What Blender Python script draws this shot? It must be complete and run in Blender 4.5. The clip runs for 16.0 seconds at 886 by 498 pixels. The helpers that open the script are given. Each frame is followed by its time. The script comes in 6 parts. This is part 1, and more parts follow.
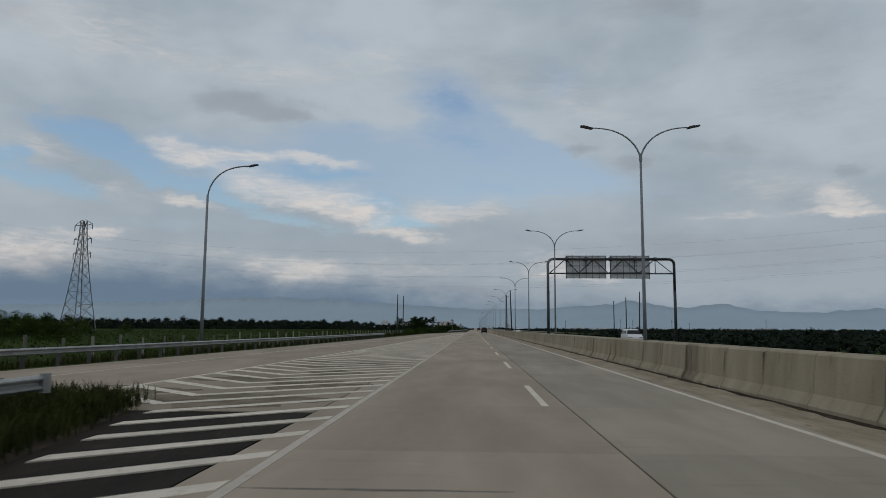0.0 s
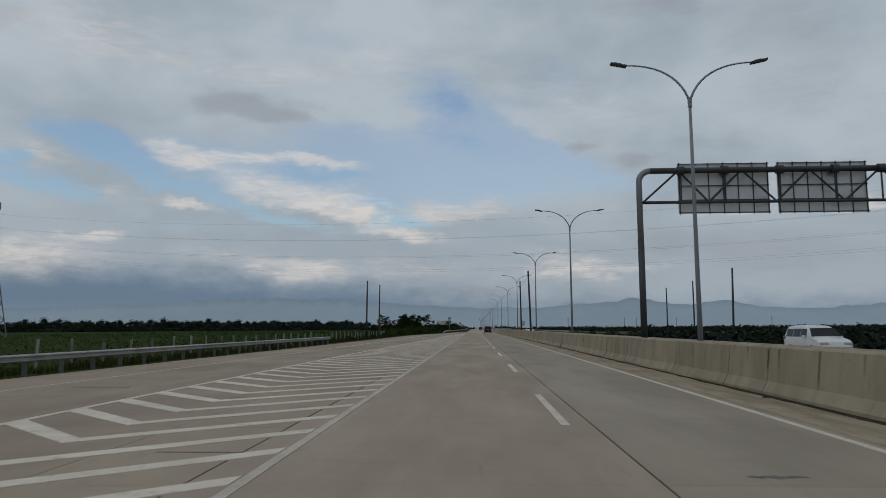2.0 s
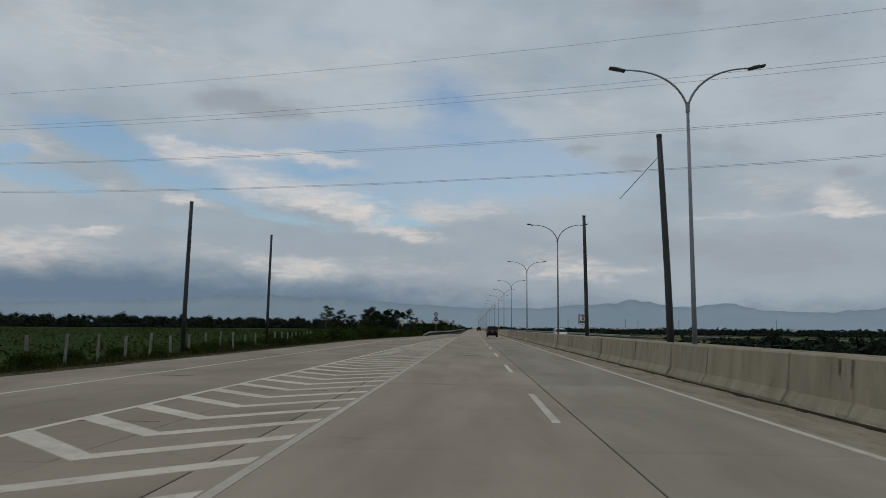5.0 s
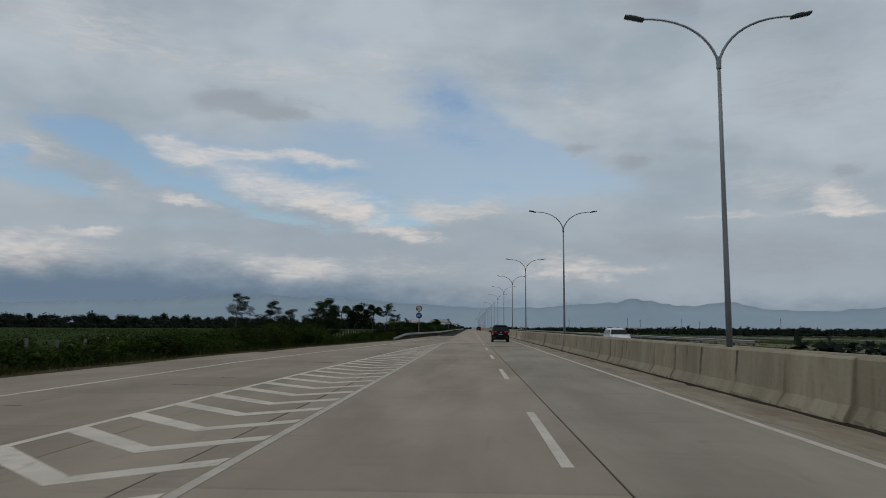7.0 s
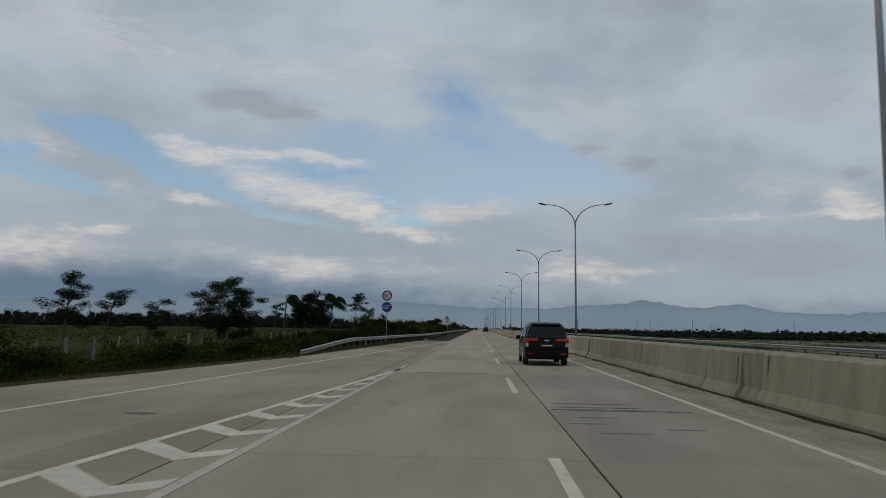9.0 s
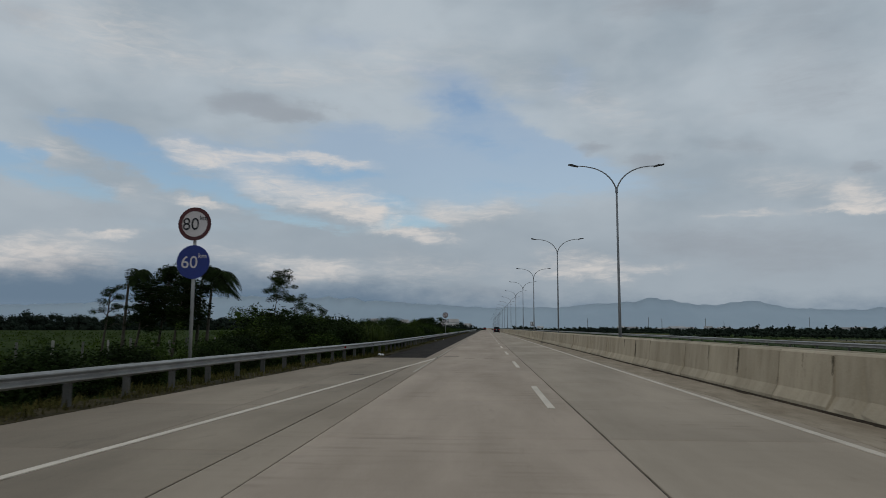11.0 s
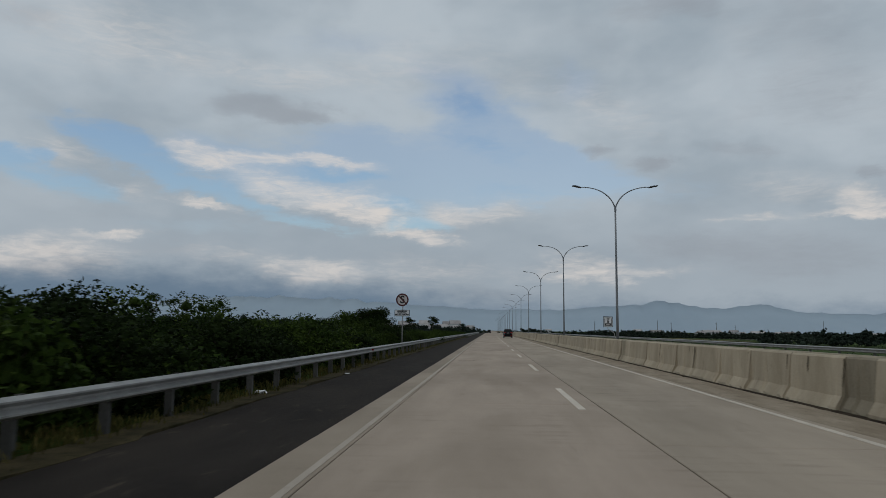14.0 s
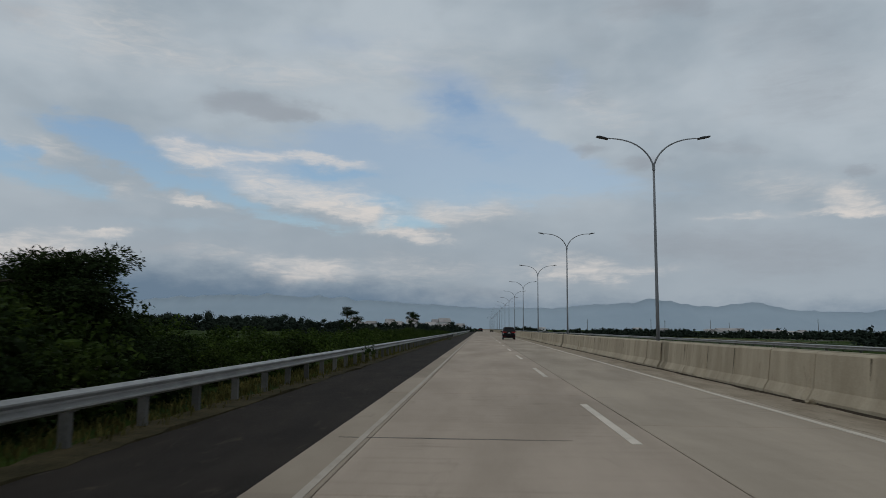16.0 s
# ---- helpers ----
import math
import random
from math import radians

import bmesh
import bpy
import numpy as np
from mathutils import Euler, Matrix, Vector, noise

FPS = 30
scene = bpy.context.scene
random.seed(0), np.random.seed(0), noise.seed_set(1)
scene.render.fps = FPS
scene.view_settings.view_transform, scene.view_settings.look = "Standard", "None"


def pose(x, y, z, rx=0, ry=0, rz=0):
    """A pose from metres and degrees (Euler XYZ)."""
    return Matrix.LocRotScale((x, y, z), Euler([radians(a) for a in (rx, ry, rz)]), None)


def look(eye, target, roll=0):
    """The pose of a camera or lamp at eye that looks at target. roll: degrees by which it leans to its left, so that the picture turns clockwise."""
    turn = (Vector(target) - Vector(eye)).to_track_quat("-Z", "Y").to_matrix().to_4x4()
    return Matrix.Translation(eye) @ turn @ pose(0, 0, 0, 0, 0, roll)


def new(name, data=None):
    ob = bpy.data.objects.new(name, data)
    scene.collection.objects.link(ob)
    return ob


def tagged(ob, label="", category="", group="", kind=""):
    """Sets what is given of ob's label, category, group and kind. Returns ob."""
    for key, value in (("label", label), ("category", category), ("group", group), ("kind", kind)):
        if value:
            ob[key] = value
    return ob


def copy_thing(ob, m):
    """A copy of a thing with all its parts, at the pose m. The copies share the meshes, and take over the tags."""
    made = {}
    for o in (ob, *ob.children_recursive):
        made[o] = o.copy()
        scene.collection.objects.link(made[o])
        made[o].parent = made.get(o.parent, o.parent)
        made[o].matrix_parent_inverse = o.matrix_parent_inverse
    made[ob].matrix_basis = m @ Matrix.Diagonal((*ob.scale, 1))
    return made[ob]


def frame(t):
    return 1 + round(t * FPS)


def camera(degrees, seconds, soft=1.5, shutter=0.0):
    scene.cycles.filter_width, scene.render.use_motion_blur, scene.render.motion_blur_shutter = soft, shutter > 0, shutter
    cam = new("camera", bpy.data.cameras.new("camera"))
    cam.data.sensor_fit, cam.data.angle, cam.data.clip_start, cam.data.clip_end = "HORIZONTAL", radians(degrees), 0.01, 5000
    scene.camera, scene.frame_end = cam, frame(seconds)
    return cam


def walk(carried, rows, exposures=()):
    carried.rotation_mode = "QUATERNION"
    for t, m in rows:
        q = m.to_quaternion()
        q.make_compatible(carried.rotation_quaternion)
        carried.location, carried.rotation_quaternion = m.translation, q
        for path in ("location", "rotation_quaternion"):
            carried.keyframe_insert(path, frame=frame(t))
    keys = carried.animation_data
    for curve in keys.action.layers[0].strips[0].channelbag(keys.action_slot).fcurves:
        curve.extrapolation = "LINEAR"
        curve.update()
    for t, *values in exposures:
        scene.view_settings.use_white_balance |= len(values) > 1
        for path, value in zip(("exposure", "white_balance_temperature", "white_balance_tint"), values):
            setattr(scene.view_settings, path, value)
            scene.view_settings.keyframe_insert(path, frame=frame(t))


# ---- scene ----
EYE = 1.5
# seconds, x, y, yaw, pitch, lean
ROWS = [
    (0.0, 0.021, -31.74, 2.54, 6.49, 0.38),
    (0.5, 0.061, -21.66, 2.58, 6.45, -0.06),
    (1.0, -0.001, -11.00, 2.52, 6.50, 0.55),
    (1.5, 0.033, -0.62, 2.53, 6.51, -0.02),
    (2.0, 0.034, 10.09, 2.57, 6.45, -0.24),
    (2.5, -0.000, 21.09, 2.44, 6.50, 0.21),
    (3.0, 0.051, 31.61, 2.38, 6.46, 0.55),
    (5.5, 0.078, 83.64, 2.46, 6.42, 0.55),
    (6.0, 0.154, 94.13, 2.45, 6.40, 0.57),
    (6.5, 0.284, 104.75, 2.50, 6.40, 0.20),
    (7.0, 0.377, 115.43, 2.40, 6.41, 0.42),
    (7.5, 0.455, 126.02, 2.40, 6.34, 0.66),
    (8.0, 0.542, 136.27, 2.45, 6.43, 0.72),
    (8.5, 0.518, 147.37, 2.74, 6.45, 1.00),
    (9.0, 0.525, 158.72, 2.96, 6.43, 0.87),
    (11.5, 0.098, 213.26, 3.56, 6.47, 0.15),
    (12.0, 0.017, 224.42, 3.51, 6.54, 0.22),
    (12.5, -0.077, 235.01, 3.55, 6.56, 0.39),
    (13.0, -0.157, 245.50, 3.64, 6.54, 0.58),
    (13.5, -0.259, 256.19, 3.76, 6.67, 0.64),
    (14.0, -0.364, 267.32, 3.88, 6.63, 0.57),
    (14.5, -0.495, 278.77, 3.80, 6.59, 0.23),
    (15.0, -0.616, 289.59, 3.36, 6.54, 0.93),
    (15.5, -0.627, 300.01, 3.25, 6.45, 0.27),
    (16.0, -0.648, 310.57, 3.14, 6.51, 0.51),
]
cam = camera(65.0, 16.0, soft=0.85, shutter=0.1)
walk(cam, [(t, pose(x, y, EYE, 90 + p, 0, w) @ pose(0, 0, 0, 0, 0, r)) for t, x, y, w, p, r in ROWS])

# ---- node helpers ----
class Net:
    """A small writer of shader nodes."""

    def __init__(self, tree):
        self.tree = tree
        tree.nodes.clear()

    def node(self, kind):
        return self.tree.nodes.new(kind)

    def put(self, value, socket):
        if isinstance(value, bpy.types.NodeSocket):
            self.tree.links.new(value, socket)
        elif isinstance(value, (tuple, list)) and len(value) == 3 and socket.type == "RGBA":
            socket.default_value = (*value, 1)
        else:
            socket.default_value = value

    def math(self, op, a, b=0.0, c=0.0, clamp=False):
        n = self.node("ShaderNodeMath")
        n.operation, n.use_clamp = op, clamp
        for k, v in enumerate((a, b, c)):
            self.put(v, n.inputs[k])
        return n.outputs[0]

    def step(self, v, lo, hi, to0=0.0, to1=1.0):
        n = self.node("ShaderNodeMapRange")
        n.interpolation_type = "SMOOTHSTEP"
        for k, x in enumerate((v, lo, hi, to0, to1)):
            self.put(x, n.inputs[k])
        return n.outputs[0]

    def mix(self, f, a, b, blend="MIX"):
        n = self.node("ShaderNodeMix")
        n.data_type, n.blend_type = "RGBA", blend
        self.put(f, n.inputs[0])
        self.put(a, n.inputs[6])
        self.put(b, n.inputs[7])
        return n.outputs[2]

    def noise(self, vec, scale, detail=4.0, rough=0.55, warp=0.0):
        n = self.node("ShaderNodeTexNoise")
        if vec is not None:
            self.put(vec, n.inputs["Vector"])
        n.inputs["Scale"].default_value = scale
        n.inputs["Detail"].default_value = detail
        n.inputs["Roughness"].default_value = rough
        n.inputs["Distortion"].default_value = warp
        return n.outputs[0]

    def xyz(self, x, y, z):
        n = self.node("ShaderNodeCombineXYZ")
        for k, v in enumerate((x, y, z)):
            self.put(v, n.inputs[k])
        return n.outputs[0]

    def parts(self, vec):
        n = self.node("ShaderNodeSeparateXYZ")
        self.put(vec, n.inputs[0])
        return n.outputs

    def scaled(self, vec, s):
        n = self.node("ShaderNodeVectorMath")
        n.operation = "MULTIPLY"
        self.put(vec, n.inputs[0])
        n.inputs[1].default_value = s
        return n.outputs[0]


# ---- sky and sun ----
SUN_UP, SUN_ROUND = radians(48), radians(-130)
# clouds in degrees of bearing and height: bearing, height, half width, half height, slant, amount
PALE = [(-20.0, 12.4, 9.5, 2.22, -8, 0.55), (-10.5, 12.0, 11.1, 2.29, -6, 0.6), (4.6, 13.0, 5.6, 2.27, -11, 0.5),
        (-0.6, 17.6, 6.1, 2.73, -33, 0.8), (-1.5, 13.1, 11.2, 2.52, -6, 0.7), (-10.6, 15.6, 5.6, 1.35, -2, 0.5), (12.3, 11.4, 6.1, 1.33, -8, 0.35),
        (-12.7, 22.8, 5.7, 1.06, 4, 0.35), (7.0, 19.6, 2.8, 2.63, -40, 0.4), (-24.1, 7.9, 6.6, 0.70, 0, 0.35)]
GAPS = [(-29.4, 13.6, 4.2, 1.50, -12, 1), (-33.5, 10.5, 4.6, 1.05, -14, 0.75), (-23.8, 11.1, 5.4, 0.79, -10, 0.9),
        (-18.2, 9.3, 4.0, 0.59, -11, 0.55), (-35.9, 12.1, 1.7, 0.71, -3, 0.8), (-12.8, 12.4, 4.2, 0.41, -1, 0.8), (-8.6, 10.1, 4.2, 0.79, -8, 0.75),
        (-6.4, 8.6, 3.5, 0.51, -1, 0.95), (-14.1, 8.3, 5.4, 0.41, -4, 0.45), (-1.3, 18.5, 2.8, 1.26, -23, 0.6), (0.4, 15.1, 4.3, 1.36, -20, 0.4),
        (2.0, 11.2, 4.7, 0.92, -8, 0.35)]
BRIGHT = [(-14.6, 10.7, 6.3, 1.28, -11, 1), (-10.4, 9.3, 2.8, 0.55, -14, 0.8), (-23.1, 13.6, 3.4, 0.70, -5, 0.75), (-23.5, 12.6, 2.5, 0.52, -3, 0.7),
        (-16.1, 13.6, 5.0, 0.54, 0, 0.75), (-11.5, 13.3, 2.8, 0.55, -2, 0.6), (-22.7, 9.6, 2.5, 0.40, -13, 0.9), (-1.5, 9.6, 4.7, 1.11, 0, 0.7),
        (-6.0, 7.7, 3.7, 0.51, -7, 0.9), (-28.9, 7.0, 1.9, 0.42, 8, 0.8), (-28.8, 10.2, 2.3, 0.59, -3, 0.4), (-33.9, 4.9, 5.0, 1.60, 4, 1.0),
        (-34.2, 4.0, 2.4, 0.64, 3, 0.5), (-14.9, 4.4, 3.6, 1.19, -3, 0.9), (-21.1, 5.7, 5.1, 0.80, -2, 0.35), (8.2, 4.7, 4.5, 0.91, -0, 0.75),
        (6.8, 6.0, 2.7, 0.55, -1, 0.4), (28.6, 9.4, 2.0, 1.10, -10, 0.85), (27.9, 8.4, 2.8, 0.32, -4, 0.7), (20.9, 8.6, 3.5, 0.38, -3, 0.5),
        (23.3, 10.7, 4.5, 1.24, -5, 0.35), (-5.7, 4.7, 7.4, 1.21, 1, 0.4), (14.3, 4.7, 3.0, 0.53, -1, 0.35), (-33.7, 12.5, 2.5, 1.01, -8, 0.4),
        (-30.1, 21.3, 7.0, 2.78, -0, 0.4), (-18.1, 20.0, 7.2, 1.29, -0, 0.35), (20.3, 1.4, 2.3, 0.42, 0, 0.3), (-6.0, 21.5, 9.0, 2.6, -6, 0.3), (9.0, 18.0, 6.0, 2.0, -20, 0.3)]
DARK = [(-18.9, 17.4, 4.9, 1.13, 2, 0.9), (-15.3, 16.9, 2.8, 0.62, 4, 0.5), (8.8, 14.3, 1.7, 0.71, -2, 0.8), (13.2, 13.4, 2.0, 0.70, -3, 0.85),
        (14.8, 24.8, 4.0, 1.04, -7, 0.7), (19.1, 13.9, 4.1, 0.67, -9, 0.45), (28.7, 11.5, 2.0, 0.47, -6, 0.7), (23.1, 5.7, 9.7, 2.29, -2, 0.6),
        (14.3, 6.9, 5.1, 1.15, -2, 0.35), (-26.0, 5.9, 6.4, 0.95, -0, 0.4), (-7.6, 6.1, 8.3, 0.93, 1, 0.3), (-35.4, 21.4, 4.0, 1.26, 12, 0.5),
        (25.5, 17.4, 7.5, 3.60, -8, 0.5), (-29.0, 8.2, 7.0, 1.40, -4, 0.35), (24.0, 23.0, 7.0, 2.5, -8, 0.4), (8.9, 23.3, 5.6, 2.49, -22, 0.3), (-0.1, 2.9, 7.4, 1.02, 0, 0.5)]

world = bpy.data.worlds.new("cloudy_sky")
world.use_nodes = True
scene.world = world
w = Net(world.node_tree)
way = w.node("ShaderNodeTexCoord").outputs["Generated"]
dx, dy, dz = w.parts(way)[0:3]
bearing = w.math("MULTIPLY", w.math("ARCTAN2", dx, dy), 57.2958)
height = w.math("MULTIPLY", w.math("ARCSINE", dz), 57.2958)
flat = w.scaled(way, (1.0, 1.0, 2.4))
swirl = w.noise(flat, 7.0, 3.0, 0.5)
puffs = w.noise(w.scaled(way, (1.0, 1.0, 1.7)), 15.0, 8.0, 0.55, 0.2)
wisps = w.noise(w.scaled(way, (1.0, 1.0, 4.5)), 24.0, 9.0, 0.62, 0.8)
bearing_w = w.math("ADD", w.math("MULTIPLY_ADD", w.math("SUBTRACT", puffs, 0.5), 7.0, bearing), w.math("MULTIPLY", w.math("SUBTRACT", swirl, 0.5), 4.0))
height_w = w.math("MULTIPLY_ADD", w.math("SUBTRACT", w.noise(flat, 13.0, 8.0, 0.6), 0.5), 2.6, height)


def blobs(rows, ragged_by=1.0, rim=(0.05, 0.95)):
    total = 0.0
    for b, h, sw, sh, slant, amount in rows:
        c, s = math.cos(radians(slant)), math.sin(radians(slant))
        u = w.math("SUBTRACT", bearing_w, b)
        v = w.math("SUBTRACT", height_w, h)
        p = w.math("MULTIPLY_ADD", u, c / sw, w.math("MULTIPLY", v, s / sw))
        q = w.math("MULTIPLY_ADD", v, c / sh, w.math("MULTIPLY", u, -s / sh))
        r = w.math("SQRT", w.math("ADD", w.math("MULTIPLY", p, p), w.math("MULTIPLY", q, q)))
        total = w.math("ADD", total, w.step(r, 0.0, 1.7, amount, 0.0))
    ragged = w.math("MULTIPLY_ADD", w.math("SUBTRACT", wisps, 0.5), ragged_by, w.math("MINIMUM", total, 1.0))
    return w.math("MULTIPLY", w.step(ragged, *rim), w.math("MINIMUM", w.math("MULTIPLY", total, 2.2), 1.0))


air = w.node("ShaderNodeTexSky")
air.sky_type, air.sun_disc, air.sun_elevation, air.sun_rotation = "NISHITA", False, SUN_UP, SUN_ROUND
air.air_density, air.dust_density, air.ozone_density = 1.2, 1.5, 1.5
blue = w.mix(1.0, air.outputs[0], (0.107, 0.114, 0.118), "MULTIPLY")
broad = w.noise(w.scaled(way, (1.0, 1.0, 2.0)), 3.4, 4.0, 0.5, 0.2)
grey = w.mix(w.step(broad, 0.36, 0.64), (0.318, 0.378, 0.432), (0.425, 0.484, 0.535))
grey = w.mix(w.math("MULTIPLY", w.step(puffs, 0.42, 0.72), 0.15), grey, (0.50, 0.54, 0.575))
grey = w.mix(w.math("MULTIPLY", w.step(puffs, 0.50, 0.28), 0.14), grey, (0.300, 0.335, 0.372))
grey = w.mix(w.step(height, 13.0, 4.0, 0.0, 0.62), grey, (0.288, 0.336, 0.384))
grey = w.mix(w.step(height, 25.0, 75.0), grey, (0.39, 0.42, 0.445))
pale = w.mix(0.45, blue, (0.40, 0.47, 0.55))
clouds = w.mix(w.math("MULTIPLY", blobs(PALE, 0.5, (0.0, 0.75)), 0.85), grey, pale)
clouds = w.mix(w.math("MULTIPLY", blobs(GAPS, 0.8, (0.0, 0.9)), 0.92), clouds, blue)
clouds = w.mix(w.math("MULTIPLY", blobs(DARK, 0.5), 0.62), clouds, (0.275, 0.300, 0.338))
clouds = w.mix(w.math("MULTIPLY", blobs(BRIGHT, 0.95, (-0.1, 1.2)), w.step(wisps, 0.3, 0.65, 0.6, 0.95)), clouds, (0.655, 0.622, 0.595))
rag = w.math("MULTIPLY_ADD", w.math("SUBTRACT", w.noise(flat, 9.0, 7.0, 0.62), 0.5), 4.0, w.step(bearing, -26, 12, 3.9, 1.3))
low = w.step(w.math("SUBTRACT", height, rag), -1.1, 1.9, 0.95, 0.0)
clouds = w.mix(low, clouds, w.mix(w.step(height, 2.2, 0.2), (0.126, 0.186, 0.258), (0.188, 0.252, 0.324)))
clouds = w.mix(w.step(height, 0.4, -1.0), clouds, (0.12, 0.14, 0.13))
back = w.node("ShaderNodeBackground")
w.put(clouds, back.inputs[0])
back.inputs[1].default_value = 1.0
w.tree.links.new(back.outputs[0], w.node("ShaderNodeOutputWorld").inputs[0])

sun = new("sun", bpy.data.lights.new("sun", "SUN"))
sun.data.energy, sun.data.angle, sun.data.color = 0.3, radians(25), (1.0, 0.96, 0.9)
sun.matrix_world = look((0, 0, 60), (math.sin(SUN_ROUND) * -40, math.cos(SUN_ROUND) * -40, 60 - 50 * math.tan(SUN_UP)))

# ---- materials ----
def stuff(name, base, second, rough=0.8, grain=40.0, coarse=0.6, bump=0.2, metal=0.0, lot=0.0, islands=0.0, stretch=(1, 1, 1),
          third=None, spots=0.0, glow=None, spec=0.5, through_light=0.0, depth=0.01, lines=0.0):
    """A surface with grain and stains at two scales, in metres. lot: how far pieces differ; islands: how far loose bits differ."""
    m = bpy.data.materials.new(name)
    m.use_nodes = True
    n = Net(m.node_tree)
    geo = n.node("ShaderNodeNewGeometry")
    spot = n.scaled(geo.outputs["Position"], stretch)
    big = n.noise(spot, coarse, 5.0, 0.6, 0.2)
    fine = n.noise(geo.outputs["Position"], grain, 4.0, 0.6)
    f = n.math("MULTIPLY_ADD", fine, 0.35, n.math("MULTIPLY", big, 0.8), clamp=False)
    colour = n.mix(n.step(f, 0.35, 0.8), base, second)
    if third:
        mark = n.noise(spot, coarse * 3.7, 6.0, 0.7, 0.6)
        colour = n.mix(n.math("MULTIPLY", n.step(mark, 0.62 - 0.12 * spots, 0.72), spots), colour, third)
    if lines:
        scuff = n.noise(n.scaled(geo.outputs["Position"], (0.5, 5.0, 1)), 1.0, 6.0, 0.7, 0.3)
        patch = n.step(n.noise(n.scaled(geo.outputs["Position"], (0.5, 0.22, 1)), 1.0, 3.0, 0.6, 0.5), 0.5, 0.68, 0.15, 1.0)
        k = n.math("MULTIPLY_ADD", n.math("MULTIPLY", n.step(scuff, 0.48, 0.72), patch), -lines, 1.0)
        colour = n.mix(1.0, colour, n.xyz(k, k, k), "MULTIPLY")
    if lot:
        r = n.node("ShaderNodeObjectInfo").outputs["Random"]
        k = n.math("MULTIPLY_ADD", r, 2 * lot, 1 - lot)
        colour = n.mix(1.0, colour, n.xyz(k, k, k), "MULTIPLY")
    if islands:
        r = geo.outputs["Random Per Island"]
        k = n.math("MULTIPLY_ADD", r, 2 * islands, 1 - islands)
        colour = n.mix(1.0, colour, n.xyz(k, k, n.math("MULTIPLY", k, 0.9)), "MULTIPLY")
    b = n.node("ShaderNodeBsdfPrincipled")
    n.put(colour, b.inputs["Base Color"])
    n.put(n.math("MULTIPLY_ADD", fine, 0.16, rough - 0.08), b.inputs["Roughness"])
    b.inputs["Metallic"].default_value = metal
    b.inputs["Specular IOR Level"].default_value = spec
    if glow:
        b.inputs["Emission Color"].default_value = (*glow, 1)
        b.inputs["Emission Strength"].default_value = 1.0
    if bump:
        h = n.node("ShaderNodeBump")
        h.inputs["Strength"].default_value = bump
        h.inputs["Distance"].default_value = depth
        n.put(fine, h.inputs["Height"])
        n.put(h.outputs[0], b.inputs["Normal"])
    surface = b.outputs[0]
    if through_light:
        t = n.node("ShaderNodeBsdfTranslucent")
        n.put(colour, t.inputs[0])
        both = n.node("ShaderNodeMixShader")
        both.inputs[0].default_value = through_light
        n.put(surface, both.inputs[1])
        n.put(t.outputs[0], both.inputs[2])
        surface = both.outputs[0]
    n.put(surface, n.node("ShaderNodeOutputMaterial").inputs[0])
    return m


CONCRETE = stuff("road_concrete", (0.264, 0.216, 0.165), (0.386, 0.317, 0.250), 0.9, 60, 0.35, 0.25, lot=0.06, stretch=(1.6, 0.35, 1),
                 third=(0.174, 0.144, 0.113), spots=0.26, spec=0.2, lines=0.2)
RAMP = stuff("ramp_concrete", (0.247, 0.201, 0.151), (0.360, 0.298, 0.231), 0.9, 60, 0.3, 0.25, lot=0.07, stretch=(1.2, 0.5, 1),
             third=(0.185, 0.153, 0.121), spots=0.45, spec=0.2, lines=0.2)
APRON = stuff("dirty_ramp_concrete", (0.202, 0.166, 0.125), (0.331, 0.274, 0.209), 0.9, 60, 0.3, 0.25, lot=0.07, stretch=(1.2, 0.5, 1),
              third=(0.124, 0.099, 0.075), spots=0.4, spec=0.2, lines=0.2)
CONCRETE_NEW = stuff("newer_road_concrete", (0.307, 0.248, 0.192), (0.443, 0.360, 0.287), 0.9, 60, 0.35, 0.25, lot=0.05, stretch=(1.6, 0.35, 1),
                     third=(0.203, 0.163, 0.127), spots=0.26, spec=0.2, lines=0.32)
FAST_NEW = stuff("newer_fast_lane_concrete", (0.290, 0.241, 0.186), (0.417, 0.346, 0.270), 0.9, 60, 0.35, 0.25, lot=0.06, stretch=(1.6, 0.35, 1),
                 third=(0.190, 0.158, 0.123), spots=0.26, spec=0.2, lines=0.32)
JOINT = stuff("joint_filler", (0.03, 0.027, 0.024), (0.06, 0.054, 0.048), 0.95, 30, 2.0, spec=0.05)
ASPHALT = stuff("asphalt", (0.018, 0.015, 0.013), (0.035, 0.029, 0.024), 0.95, 90, 0.7, 0.6, stretch=(1.4, 0.4, 1), third=(0.087, 0.070, 0.051), spots=0.5, spec=0.08, lines=0.35)
PAINT = stuff("road_paint", (0.518, 0.458, 0.377), (0.683, 0.604, 0.506), 0.7, 50, 1.2, 0.15, lot=0.07, third=(0.352, 0.307, 0.254), spots=0.8, spec=0.25)
FAINT = stuff("worn_road_paint", (0.434, 0.381, 0.322), (0.538, 0.480, 0.412), 0.75, 40, 1.6, 0.15, third=(0.342, 0.292, 0.240), spots=0.9, spec=0.2)
BARRIER = stuff("cast_concrete", (0.240, 0.202, 0.142), (0.356, 0.306, 0.226), 0.92, 25, 0.9, 0.3, lot=0.07, stretch=(0.8, 1.7, 0.4),
                third=(0.098, 0.082, 0.060), spots=0.45, spec=0.2)
BARRIER_PALE = stuff("pale_cast_concrete", (0.330, 0.275, 0.196), (0.474, 0.400, 0.296), 0.92, 25, 0.9, 0.3, lot=0.07, stretch=(0.8, 1.7, 0.4),
                     third=(0.124, 0.100, 0.072), spots=0.45, spec=0.2)
